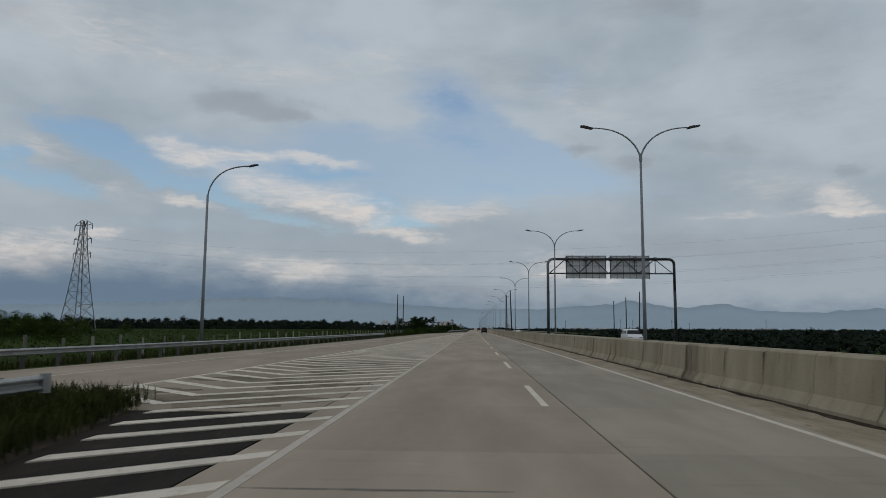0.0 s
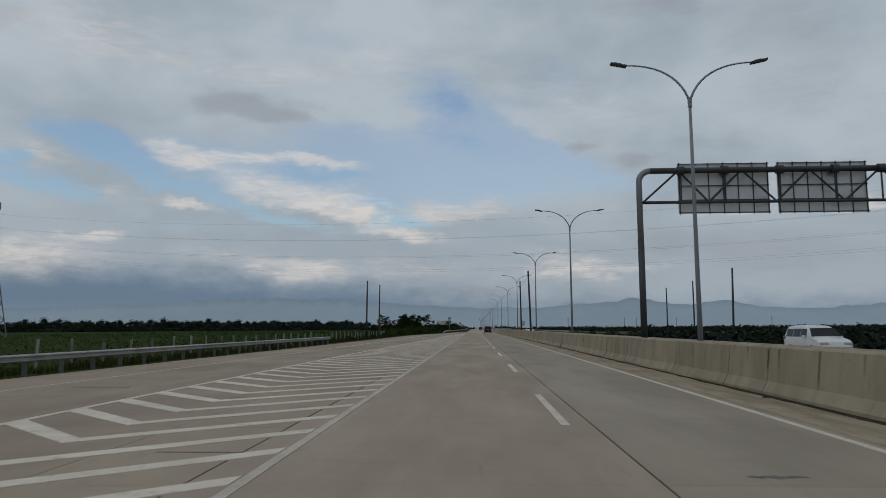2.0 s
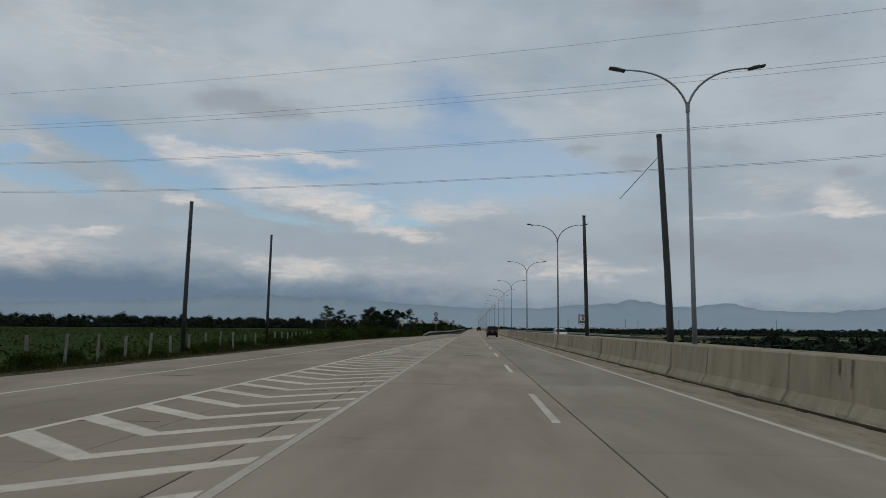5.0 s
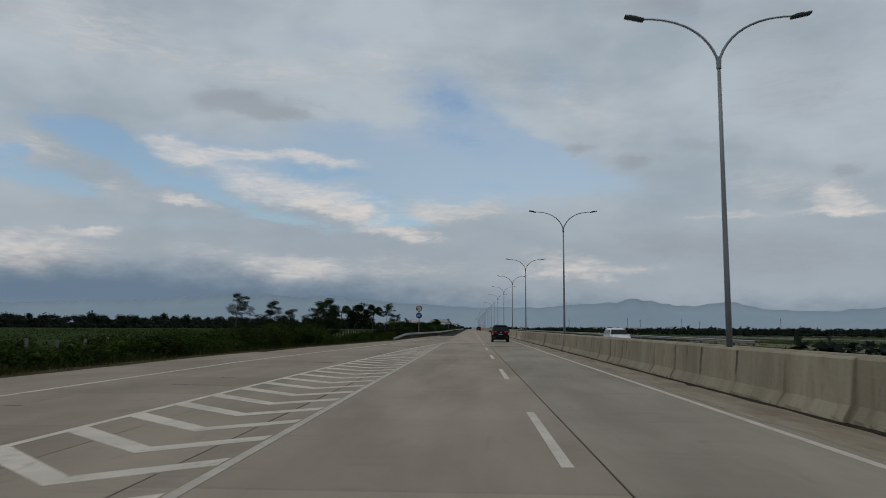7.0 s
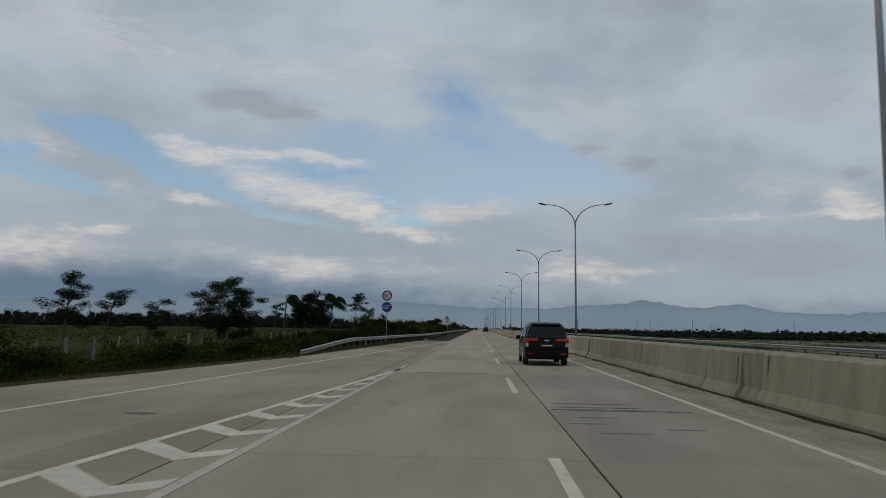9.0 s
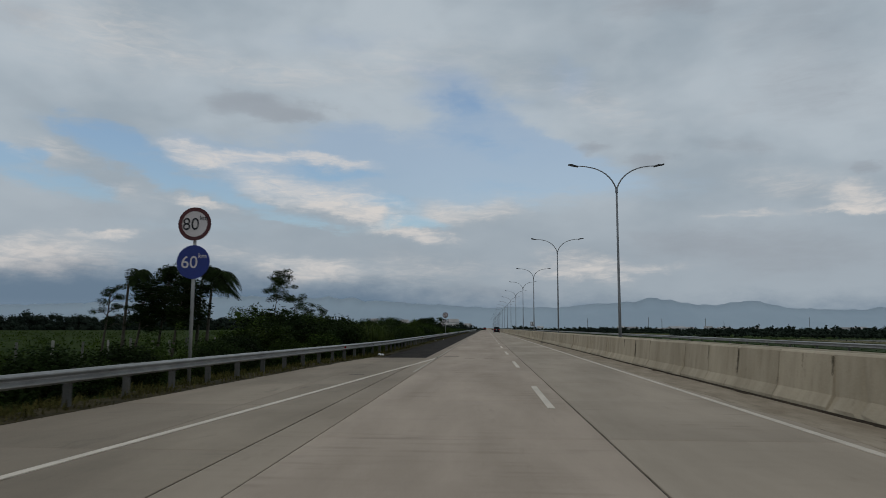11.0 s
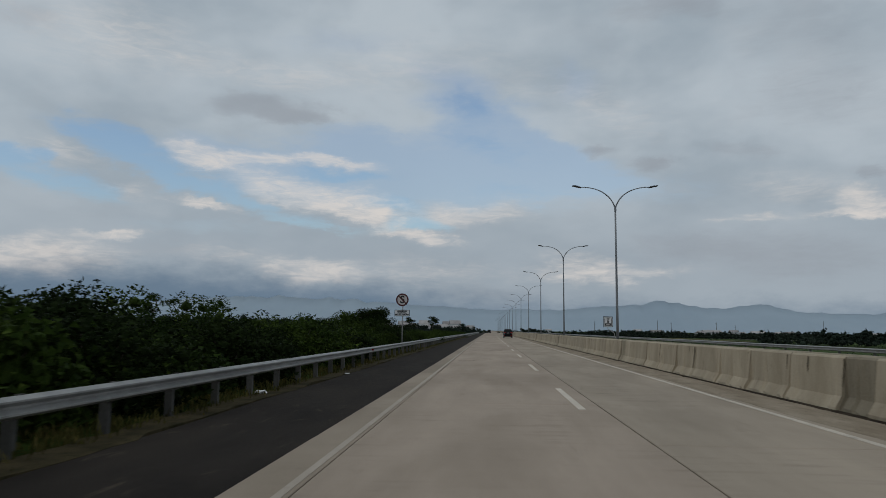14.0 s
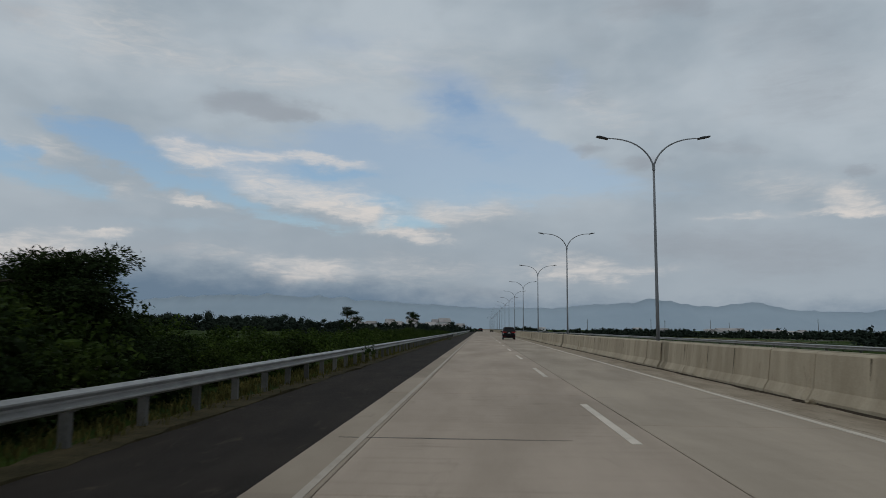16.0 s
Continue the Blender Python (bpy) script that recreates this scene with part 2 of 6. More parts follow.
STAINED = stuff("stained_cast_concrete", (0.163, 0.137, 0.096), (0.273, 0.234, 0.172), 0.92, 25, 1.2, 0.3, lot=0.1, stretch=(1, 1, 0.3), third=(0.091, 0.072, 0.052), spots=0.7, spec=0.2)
SMEAR = stuff("run_off_stain", (0.10, 0.082, 0.056), (0.20, 0.168, 0.118), 0.92, 25, 2.0, 0.3, lot=0.2, spec=0.1)
GUTTER = stuff("dark_gutter_dirt", (0.024, 0.019, 0.014), (0.075, 0.06, 0.043), 0.95, 20, 2.5, 0.5, spec=0.05)
DUST = stuff("dusty_concrete", (0.225, 0.180, 0.128), (0.385, 0.322, 0.245), 0.95, 30, 0.9, 0.3, stretch=(2.0, 0.6, 1), third=(0.105, 0.082, 0.058), spots=0.6, spec=0.1)
MUD = stuff("mud_on_concrete", (0.105, 0.084, 0.058), (0.235, 0.195, 0.145), 0.95, 30, 1.6, 0.3, stretch=(1.0, 0.8, 1), third=(0.055, 0.043, 0.030), spots=0.6, spec=0.1)
SOIL = stuff("dry_verge_soil", (0.027, 0.024, 0.013), (0.078, 0.062, 0.034), 0.95, 18, 1.4, 0.6, third=(0.022, 0.024, 0.009), spots=0.95, spec=0.05)
DIRT = stuff("brown_dirt", (0.042, 0.033, 0.022), (0.095, 0.072, 0.047), 0.95, 20, 1.5, 0.5, third=(0.03, 0.036, 0.014), spots=0.6, spec=0.05)
GALV = stuff("galvanised_steel", (0.20, 0.20, 0.195), (0.34, 0.338, 0.328), 0.45, 30, 1.5, 0.05, metal=0.3, lot=0.06, third=(0.26, 0.24, 0.22), spots=0.5)
STEEL = stuff("grey_painted_steel", (0.17, 0.180, 0.192), (0.26, 0.272, 0.285), 0.5, 20, 0.8, 0.05, metal=0.3, stretch=(1, 1, 0.3), third=(0.16, 0.15, 0.14), spots=0.5)
DARKSTEEL = stuff("dark_painted_steel", (0.018, 0.02, 0.022), (0.04, 0.042, 0.046), 0.55, 20, 1.0, 0.05, stretch=(1, 1, 0.3))
BLACK = stuff("black_plastic", (0.012, 0.012, 0.013), (0.022, 0.022, 0.024), 0.5, 50, 2.0, 0.05)
SIGNBACK = stuff("sign_back_aluminium", (0.55, 0.56, 0.57), (0.66, 0.67, 0.68), 0.5, 20, 1.0, 0.03, metal=0.3)
WHITE = stuff("white_sheeting", (0.55, 0.50, 0.49), (0.62, 0.57, 0.56), 0.5, 30, 3.0, 0.0, third=(0.45, 0.40, 0.38), spots=0.3)
BOARD = stuff("grey_white_sheeting", (0.74, 0.74, 0.74), (0.80, 0.80, 0.80), 0.5, 30, 3.0, 0.0, third=(0.62, 0.61, 0.60), spots=0.3)
POSTSTEEL = stuff("dull_post_steel", (0.058, 0.058, 0.054), (0.12, 0.116, 0.108), 0.7, 20, 0.8, 0.1, metal=0.2, lot=0.3, third=(0.09, 0.07, 0.05), spots=0.6, spec=0.2)
RED = stuff("dark_red_sheeting", (0.055, 0.008, 0.008), (0.09, 0.012, 0.012), 0.5, 30, 2.0, 0.0)
BLUE = stuff("blue_sheeting", (0.008, 0.022, 0.16), (0.012, 0.03, 0.21), 0.45, 30, 2.0, 0.0)
INK = stuff("black_sheeting", (0.008, 0.008, 0.01), (0.014, 0.014, 0.016), 0.5, 30, 2.0, 0.0)
POSTCON = stuff("weathered_post_concrete", (0.12, 0.115, 0.095), (0.24, 0.23, 0.20), 0.9, 30, 1.5, 0.3, lot=0.35)
BARK = stuff("bark", (0.045, 0.036, 0.028), (0.095, 0.078, 0.06), 0.95, 25, 2.0, 0.6, stretch=(1, 1, 0.3))
LEAF = stuff("leaves", (0.010, 0.021, 0.005), (0.040, 0.062, 0.012), 0.7, 9, 0.5, 0.0, lot=0.4, islands=0.5, spec=0.04, through_light=0.2, third=(0.115, 0.152, 0.034), spots=0.6)
LEAF_DARK = stuff("dark_leaves", (0.008, 0.015, 0.006), (0.023, 0.037, 0.011), 0.7, 9, 0.5, 0.0, lot=0.25, islands=0.5, spec=0.03, through_light=0.12)
REED = stuff("reed_blades", (0.026, 0.045, 0.011), (0.075, 0.098, 0.027), 0.7, 8, 0.6, 0.0, islands=0.4, spec=0.04, through_light=0.2)
GRASS = stuff("verge_grass", (0.015, 0.024, 0.007), (0.052, 0.056, 0.020), 0.85, 8, 0.8, 0.0, islands=0.5, spec=0.03, through_light=0.15)
CROP = stuff("crop_leaves", (0.015, 0.030, 0.005), (0.045, 0.066, 0.013), 0.8, 8, 0.15, 0.0, islands=0.45, spec=0.03, through_light=0.15)
VERGE = stuff("dry_verge_grass", (0.030, 0.036, 0.011), (0.115, 0.098, 0.036), 0.85, 8, 0.8, 0.0, islands=0.5, spec=0.03, through_light=0.2, third=(0.17, 0.125, 0.055), spots=0.6)
FIELD = stuff("field", (0.013, 0.026, 0.004), (0.036, 0.054, 0.010), 0.95, 3.0, 0.05, 0.6, third=(0.045, 0.046, 0.020), spots=0.5, stretch=(0.5, 1.2, 1), spec=0.03, depth=0.1)
WOODS = stuff("far_woods", (0.012, 0.019, 0.015), (0.026, 0.036, 0.029), 0.9, 1.0, 0.03, 0.0, islands=0.4, spec=0.05)
# distance haze is painted in: pale blue base colour instead of the slope's own
HAZE = stuff("haze_painted_hillside", (0.345, 0.425, 0.497), (0.375, 0.455, 0.522), 1.0, 0.01, 0.002, 0.0, spec=0.0)
PLASTER = stuff("white_plaster", (0.45, 0.46, 0.47), (0.66, 0.66, 0.66), 0.9, 2.0, 0.2, 0.0, lot=0.3)
ROOFING = stuff("clay_roofing", (0.24, 0.22, 0.21), (0.42, 0.40, 0.39), 0.9, 2.0, 0.2, 0.0, lot=0.3)
CARBLACK = stuff("black_car_paint", (0.005, 0.005, 0.006), (0.008, 0.008, 0.010), 0.22, 200, 2.0, 0.0, spec=0.12)
CARWHITE = stuff("white_car_paint", (0.60, 0.61, 0.62), (0.68, 0.69, 0.70), 0.25, 200, 2.0, 0.0, spec=0.6)
GLASS = stuff("tinted_glass", (0.008, 0.009, 0.010), (0.013, 0.014, 0.016), 0.1, 50, 2.0, 0.0, spec=0.2)
TYRE = stuff("tyre_rubber", (0.012, 0.012, 0.012), (0.024, 0.023, 0.022), 0.9, 60, 3.0, 0.2)
RIM = stuff("alloy_rim", (0.45, 0.46, 0.47), (0.58, 0.59, 0.60), 0.3, 60, 3.0, 0.0, metal=0.9)
LAMPRED = stuff("red_lamp_glass", (0.30, 0.012, 0.012), (0.42, 0.02, 0.018), 0.2, 60, 3.0, 0.0, spec=0.7)
LENS = stuff("lamp_lens", (0.30, 0.31, 0.32), (0.40, 0.41, 0.42), 0.25, 60, 3.0, 0.0, spec=0.6)
CABLE = stuff("grey_cable", (0.10, 0.104, 0.112), (0.16, 0.165, 0.17), 0.6, 5, 0.5, 0.0)
STRAW = stuff("dry_paddy", (0.085, 0.078, 0.042), (0.155, 0.140, 0.080), 0.95, 4, 0.3, 0.2, lot=0.3, spec=0.05)
PADDY = stuff("green_paddy", (0.022, 0.040, 0.010), (0.050, 0.075, 0.020), 0.9, 4, 0.3, 0.2, lot=0.3, spec=0.05)
POND = stuff("flooded_paddy", (0.05, 0.048, 0.035), (0.09, 0.085, 0.065), 0.6, 3, 0.3, 0.0, lot=0.2, spec=0.15)
RUST = stuff("weathered_lattice_steel", (0.13, 0.13, 0.135), (0.21, 0.205, 0.20), 0.7, 4, 0.3, 0.0)
FAST = stuff("fast_lane_concrete", (0.242, 0.205, 0.162), (0.353, 0.301, 0.242), 0.9, 60, 0.35, 0.25, lot=0.07, stretch=(1.6, 0.35, 1),
             third=(0.157, 0.137, 0.111), spots=0.26, spec=0.2, lines=0.2)
CRACK = stuff("worn_patch", (0.055, 0.05, 0.044), (0.16, 0.148, 0.13), 0.9, 12, 1.5, 0.3)
WORN = stuff("nearly_gone_paint", (0.373, 0.322, 0.264), (0.446, 0.386, 0.322), 0.85, 40, 1.2, 0.1, third=(0.311, 0.262, 0.211), spots=0.9, spec=0.2)

# ---- building helpers ----
rng = random.Random(7)


def part(name, bm, material, parent=None, label="", smooth=False):
    """Link a bmesh as one mesh object under a thing or a part."""
    me = bpy.data.meshes.new(name)
    bm.to_mesh(me)
    bm.free()
    return lay(name, me, material, parent, label, smooth)


def lay(name, me, material, parent=None, label="", smooth=False):
    if material and not me.materials:
        me.materials.append(material)
    if smooth:
        me.shade_smooth()
    ob = new(name, me)
    ob.parent = parent
    return tagged(ob, label)


def solid(name, verts, faces, material, parent=None, label="", smooth=False):
    me = bpy.data.meshes.new(name)
    me.from_pydata(verts, [], faces)
    me.update()
    return lay(name, me, material, parent, label, smooth)


def thing(name, x, y, z, label, category, group="", kind="", turn=0):
    ob = new(name)
    ob.empty_display_size = 0.2
    ob.matrix_basis = pose(x, y, z, 0, 0, turn)
    return tagged(ob, label, category, group, kind)


def tube(bm, pts, radii, sides=8, caps=True):
    """A swept round bar through pts."""
    pts = [Vector(p) for p in pts]
    if not isinstance(radii, (list, tuple)):
        radii = [radii] * len(pts)
    rings = []
    for k, p in enumerate(pts):
        d = (pts[min(k + 1, len(pts) - 1)] - pts[max(k - 1, 0)]).normalized()
        a = d.cross(Vector((0, 1, 0)) if abs(d.y) < 0.9 else Vector((1, 0, 0))).normalized()
        b = d.cross(a)
        rings.append([bm.verts.new(p + radii[k] * (math.cos(t) * a + math.sin(t) * b)) for t in (2 * math.pi * j / sides for j in range(sides))])
    for r, s in zip(rings, rings[1:]):
        for j in range(sides):
            bm.faces.new((r[j], r[(j + 1) % sides], s[(j + 1) % sides], s[j]))
    if caps:
        bm.faces.new(rings[0][::-1])
        bm.faces.new(rings[-1])
    return bm


def block(bm, x0, x1, y0, y1, z0, z1, bevel=0.0, m=None):
    g = bmesh.ops.create_cube(bm, size=1.0)
    vs = g["verts"]
    for v in vs:
        v.co = Vector(((x0 + x1) / 2 + v.co.x * (x1 - x0), (y0 + y1) / 2 + v.co.y * (y1 - y0), (z0 + z1) / 2 + v.co.z * (z1 - z0)))
    if m:
        bmesh.ops.transform(bm, matrix=m, verts=vs)
    if bevel:
        edges = list({e for v in vs for e in v.link_edges})
        bmesh.ops.bevel(bm, geom=edges, offset=bevel, segments=2, affect="EDGES", profile=0.6)
    return bm


def slab(bm, ring, z0, z1):
    """A flat plate over a ring of (x, y), counter-clockwise."""
    lo = [bm.verts.new((x, y, z0)) for x, y in ring]
    hi = [bm.verts.new((x, y, z1)) for x, y in ring]
    n = len(ring)
    bm.faces.new(hi)
    bm.faces.new(lo[::-1])
    for k in range(n):
        bm.faces.new((lo[k], lo[(k + 1) % n], hi[(k + 1) % n], hi[k]))
    return bm


def disc(bm, x, y, z, r, depth, sides=32, inner=0.0):
    """A round plate facing -y."""
    a = [(math.cos(t), math.sin(t)) for t in (2 * math.pi * k / sides for k in range(sides))]
    f = [bm.verts.new((x + r * c, y, z + r * s)) for c, s in a]
    g = [bm.verts.new((x + r * c, y + depth, z + r * s)) for c, s in a]
    if not inner:
        bm.faces.new(f)
        bm.faces.new(g[::-1])
    else:
        fi = [bm.verts.new((x + inner * c, y, z + inner * s)) for c, s in a]
        gi = [bm.verts.new((x + inner * c, y + depth, z + inner * s)) for c, s in a]
    for k in range(sides):
        j = (k + 1) % sides
        bm.faces.new((f[j], f[k], g[k], g[j]))
        if inner:
            bm.faces.new((fi[k], fi[j], gi[j], gi[k]))
            bm.faces.new((f[k], f[j], fi[j], fi[k]))
            bm.faces.new((g[j], g[k], gi[k], gi[j]))
    bmesh.ops.recalc_face_normals(bm, faces=bm.faces)
    return bm


def along(rows, y):
    """The value at y of a line through (y, value) rows."""
    return float(np.interp(y, [r[0] for r in rows], [r[1] for r in rows]))


def words(name, text, size, x, y, z, material, parent, slant=0.0, centre=True, bold=0.0):
    """Raised lettering that faces -y."""
    cu = bpy.data.curves.new(name, "FONT")
    cu.body, cu.size, cu.extrude, cu.shear = text, size, 0.002, slant
    cu.resolution_u, cu.offset = 3, bold
    cu.align_x, cu.align_y = ("CENTER" if centre else "LEFT"), "CENTER"
    tmp = bpy.data.objects.new(name, cu)
    scene.collection.objects.link(tmp)
    me = bpy.data.meshes.new_from_object(tmp.evaluated_get(bpy.context.evaluated_depsgraph_get()))
    bpy.data.objects.remove(tmp)
    ob = lay(name, me, material, parent)
    ob.matrix_basis = pose(x, y, z, 90, 0, 0)
    return ob


# ---- the plan: lines along the road, y and x ----
LANE_LEFT, LANE_MID, SEAM, LANE_RIGHT = -2.26, 1.42, 1.84, 4.93
SHOULDER, BARRIER_X, LAMP_X = -2.81, 6.38, 7.70
Y0, Y1, FAR = -48.0, 462.0, 2600.0
PAVE_EDGE = [(-60, -17.6), (-9, -15.5), (2, -15.0), (30, -14.25), (42, -14.0), (105, -13.0), (150, -12.6), (165, -11.4), (174, -10.3), (181, -9.4), (193, -8.1), (207, -7.5), (223, -6.75), (233, -6.05), (237.3, -5.6)]
OUTER_LINE = [(-60, -14.0), (-10, -12.6), (30, -11.4), (98, -9.75), (145, -9.3), (170, -7.4), (175, -6.95), (185, -6.4), (206, -4.9), (219, -3.75), (223, -3.45), (237, -2.25)]
GORE_LINE = [(-30, -9.2), (-10, -8.4), (20, -7.5), (48, -7.2), (75, -6.45), (96, -5.75), (125, -5.35), (140, -4.95), (165, -3.85), (172, -3.2), (184, -2.2)]
RAIL_X = [(193, -8.4), (207, -7.95), (223, -7.2), (233, -6.5), (245, -5.8), (300, -5.65), (700, -5.65)]
APRON_END, ASPHALT_END = 237.3, -19.2
LAMP_Y = [0.0, 34.3, 65.6, 97.6, 135.7, 171.1, 210.5, 242.0, 275.4, 312.2, 344.1, 378.4, 413.0, 448.5]

# ---- ground ----
def ground_height(x, y):
    edge = along(PAVE_EDGE, y) if y < 237 else -5.6
    if x < edge:
        d = edge - x
        return -0.03 - 0.55 * min(1.0, max(0.0, (d - 0.6) / 7.0)) + 0.05 * noise.noise((x * 0.4, y * 0.4, 0)) * min(1, d)
    if x > 21.0:
        return -0.10 - 0.9 * min(1.0, (x - 21.0) / 8.0)
    return -0.32


def make_ground():
    xs = [-4600, -2500, -1200, -600, -300, -160, -90, -60, -45, -36, -30, -26] + [-23 + 0.75 * k for k in range(25)] + [-4.0, 0, 6, 12, 20.5, 21.3, 23, 26, 30, 40, 60, 100, 200, 400, 900, 2000, 4600]
    ys = [-400, -200, -120, -80] + [-60 + 2.0 * k for k in range(262)] + [475, 500, 540, 600, 700, 850, 1100, 1500, 2100, 3000, 4600]
    verts = [(x, y, ground_height(x, y)) for y in ys for x in xs]
    w_ = len(xs)
    faces = [(j * w_ + k, j * w_ + k + 1, (j + 1) * w_ + k + 1, (j + 1) * w_ + k) for j in range(len(ys) - 1) for k in range(w_ - 1)]
    g = solid("ground", verts, faces, FIELD, smooth=True)
    tagged(g, "dark green farmland and verge beside the motorway", "field", kind="structure")


make_ground()

# ---- carriageways ----
road = thing("road", 0, 0, 0, "pale grey concrete motorway lanes with dark joints", "road", kind="structure")
bm = bmesh.new()
slab(bm, [(-2.84, Y0), (6.5, Y0), (6.5, Y1), (-2.84, Y1)], -0.30, -0.025)
part("joint_bed", bm, JOINT, road, "dark joint filler between concrete slabs")
bm = bmesh.new()
slab(bm, [(-2.81, Y1), (6.9, Y1), (6.9, FAR), (-2.81, FAR)], -0.30, 0.0)
tagged(part("far_lanes", bm, CONCRETE, road, "pale concrete lanes in the distance"), kind="stuff")

ramp = thing("slip_road", 0, 0, 0, "pale concrete slip road with joints, narrowing into the motorway", "road", kind="structure")
bm = bmesh.new()
ys = [y for y in range(-48, 238, 6)] + [237.2]
for a, b in zip(ys, ys[1:]):
    slab(bm, [(along(PAVE_EDGE, a) + 0.05, a), (-2.9, a), (-2.9, b), (along(PAVE_EDGE, b) + 0.05, b)], -0.28, -0.03)
part("joint_bed", bm, JOINT, ramp, "dark joint filler between concrete slabs")

shoulder = thing("hard_shoulder", 0, 0, 0, "dark asphalt hard shoulder beside the concrete lanes", "road shoulder", kind="structure")
bm = bmesh.new()
ys = list(np.arange(APRON_END, 760, 3.0)) + [FAR]
rows_ = [[bm.verts.new(v) for v in ((-5.15 + 0.25 * noise.noise((0, y * 0.35, 3)), y, -0.2), (-5.15 + 0.25 * noise.noise((0, y * 0.35, 3)), y, -0.012), (SHOULDER - 0.004, y, -0.012), (SHOULDER - 0.004, y, -0.2))] for y in ys]
for p, q in zip(rows_, rows_[1:]):
    for k in range(3):
        bm.faces.new((p[k], p[k + 1], q[k + 1], q[k]))
bmesh.ops.recalc_face_normals(bm, faces=bm.faces)
part("asphalt_strip", bm, ASPHALT, shoulder)
bm = bmesh.new()
slab(bm, [(-5.4, Y0), (-2.86, Y0), (-2.86, ASPHALT_END), (-6.4, ASPHALT_END), (-5.3, -24.0)], -0.27, -0.014)
part("gore_asphalt", bm, ASPHALT, shoulder, "dark asphalt patch at the tip of the gore")

opposite = thing("opposite_road", 0, 0, 0, "concrete lanes for oncoming traffic behind the median", "road", kind="structure")
bm = bmesh.new()
slab(bm, [(8.6, -300), (20.9, -300), (20.9, FAR), (8.6, FAR)], -0.3, 0.0)
part("lanes", bm, CONCRETE, opposite)
bm = bmesh.new()
slab(bm, [(6.4, -300), (8.8, -300), (8.8, FAR), (6.4, FAR)], -0.3, -0.02)
tagged(part("median_strip", bm, DIRT), "narrow earth strip between the two median barriers", "median", kind="structure")

bm = bmesh.new()
def ragged(y, k):
    return noise.noise((y * 0.35, 0, k)) + 0.6 * noise.noise((y * 1.3, 0, k + 1)) + 0.35 * noise.noise((y * 3.1, 0, k + 2))


for a, b in zip(np.arange(76, 236, 0.8), np.arange(76.8, 237, 0.8)):
    w0, w1 = 0.85 + 0.4 * ragged(a, 9), 0.85 + 0.4 * ragged(b, 9)
    i0, i1 = 0.05 + 0.10 * ragged(a, 15), 0.05 + 0.10 * ragged(b, 15)
    ea, eb = along(PAVE_EDGE, a), along(PAVE_EDGE, b)
    slab(bm, [(ea - w0, a), (ea + max(0.0, i0), a), (eb + max(0.0, i1), b), (eb - w1, b)], -0.3, 0.004)
for a, b in zip(np.arange(237, 470, 0.6), np.arange(237.6, 470.6, 0.6)):
    w0, w1 = 0.45 + 0.3 * ragged(a, 11), 0.45 + 0.3 * ragged(b, 11)
    i0, i1 = -0.02 + 0.22 * ragged(a, 17), -0.02 + 0.22 * ragged(b, 17)
    slab(bm, [(-5.35 - w0, a), (-5.2 + i0, a), (-5.2 + i1, b), (-5.35 - w1, b)], -0.3, -0.006)
tagged(part("verge_dirt", bm, SOIL), "brown strip of soil and dead leaves along the pavement edge", "dirt", kind="stuff")
vs, fs = [], []
ys = np.linspace(-46, -17.2, 30)
for y in ys:
    r_ = along([(-46, -4.6), (-26, -4.75), (-22, -5.5), (-18.7, -6.3), (-17.2, -7.6)], y)
    l_ = along([(-46, -8.5), (-20, -8.45), (-17.2, -7.9)], y)
    vs += [(l_ + (r_ - l_) * t, y, -0.02 + 0.16 * math.sin(math.pi * t) + 0.04 * noise.noise((t * 4, y * 0.8, 0)) * math.sin(math.pi * t)) for t in (k / 8 for k in range(9))]
fs = [(9 * j + k, 9 * j + k + 1, 9 * j + k + 10, 9 * j + k + 9) for j in range(29) for k in range(8)]
tagged(solid("gore_island", vs, fs, GUTTER, smooth=True), "low earth mound with grass at the gore's tip", "ground", kind="structure")

def mud_patch(x, y, rx, ry, seed):
    """A thin ragged film of mud lying on the concrete."""
    r_ = random.Random(seed)
    n_ = 22
    ring = [(x + rx * k_ * math.cos(t), y + ry * k_ * math.sin(t)) for t, k_ in ((2 * math.pi * k / n_, r_.uniform(0.55, 1.1)) for k in range(n_))]
    ob = part("mud_film", slab(bmesh.new(), ring, -0.012, 0.0025 + 0.0003 * (seed % 4)), MUD)
    tagged(ob, "thin ragged film of brown mud on concrete", "dirt", "mud films")


for k, (x, y, rx, ry) in enumerate(((-5.2, -17.2, 2.3, 1.6), (-7.6, -15.6, 1.3, 1.2), (-4.2, -13.4, 1.5, 1.5), (-6.6, -11.5, 1.7, 1.3), (-4.6, -8.2, 1.3, 1.4), (-6.0, -5.0, 1.1, 1.2), (-4.0, -2.0, 0.9, 1.3), (-6.8, -1.0, 0.8, 1.0))):
    mud_patch(x, y, rx, ry, k)

# ---- median barriers ----
PROFILE = [(0.0, 0.0), (0.0, 0.08), (0.13, 0.30), (0.215, 1.03), (0.26, 1.07), (0.44, 1.07), (0.485, 1.03), (0.57, 0.30), (0.70, 0.08), (0.70, 0.0)]


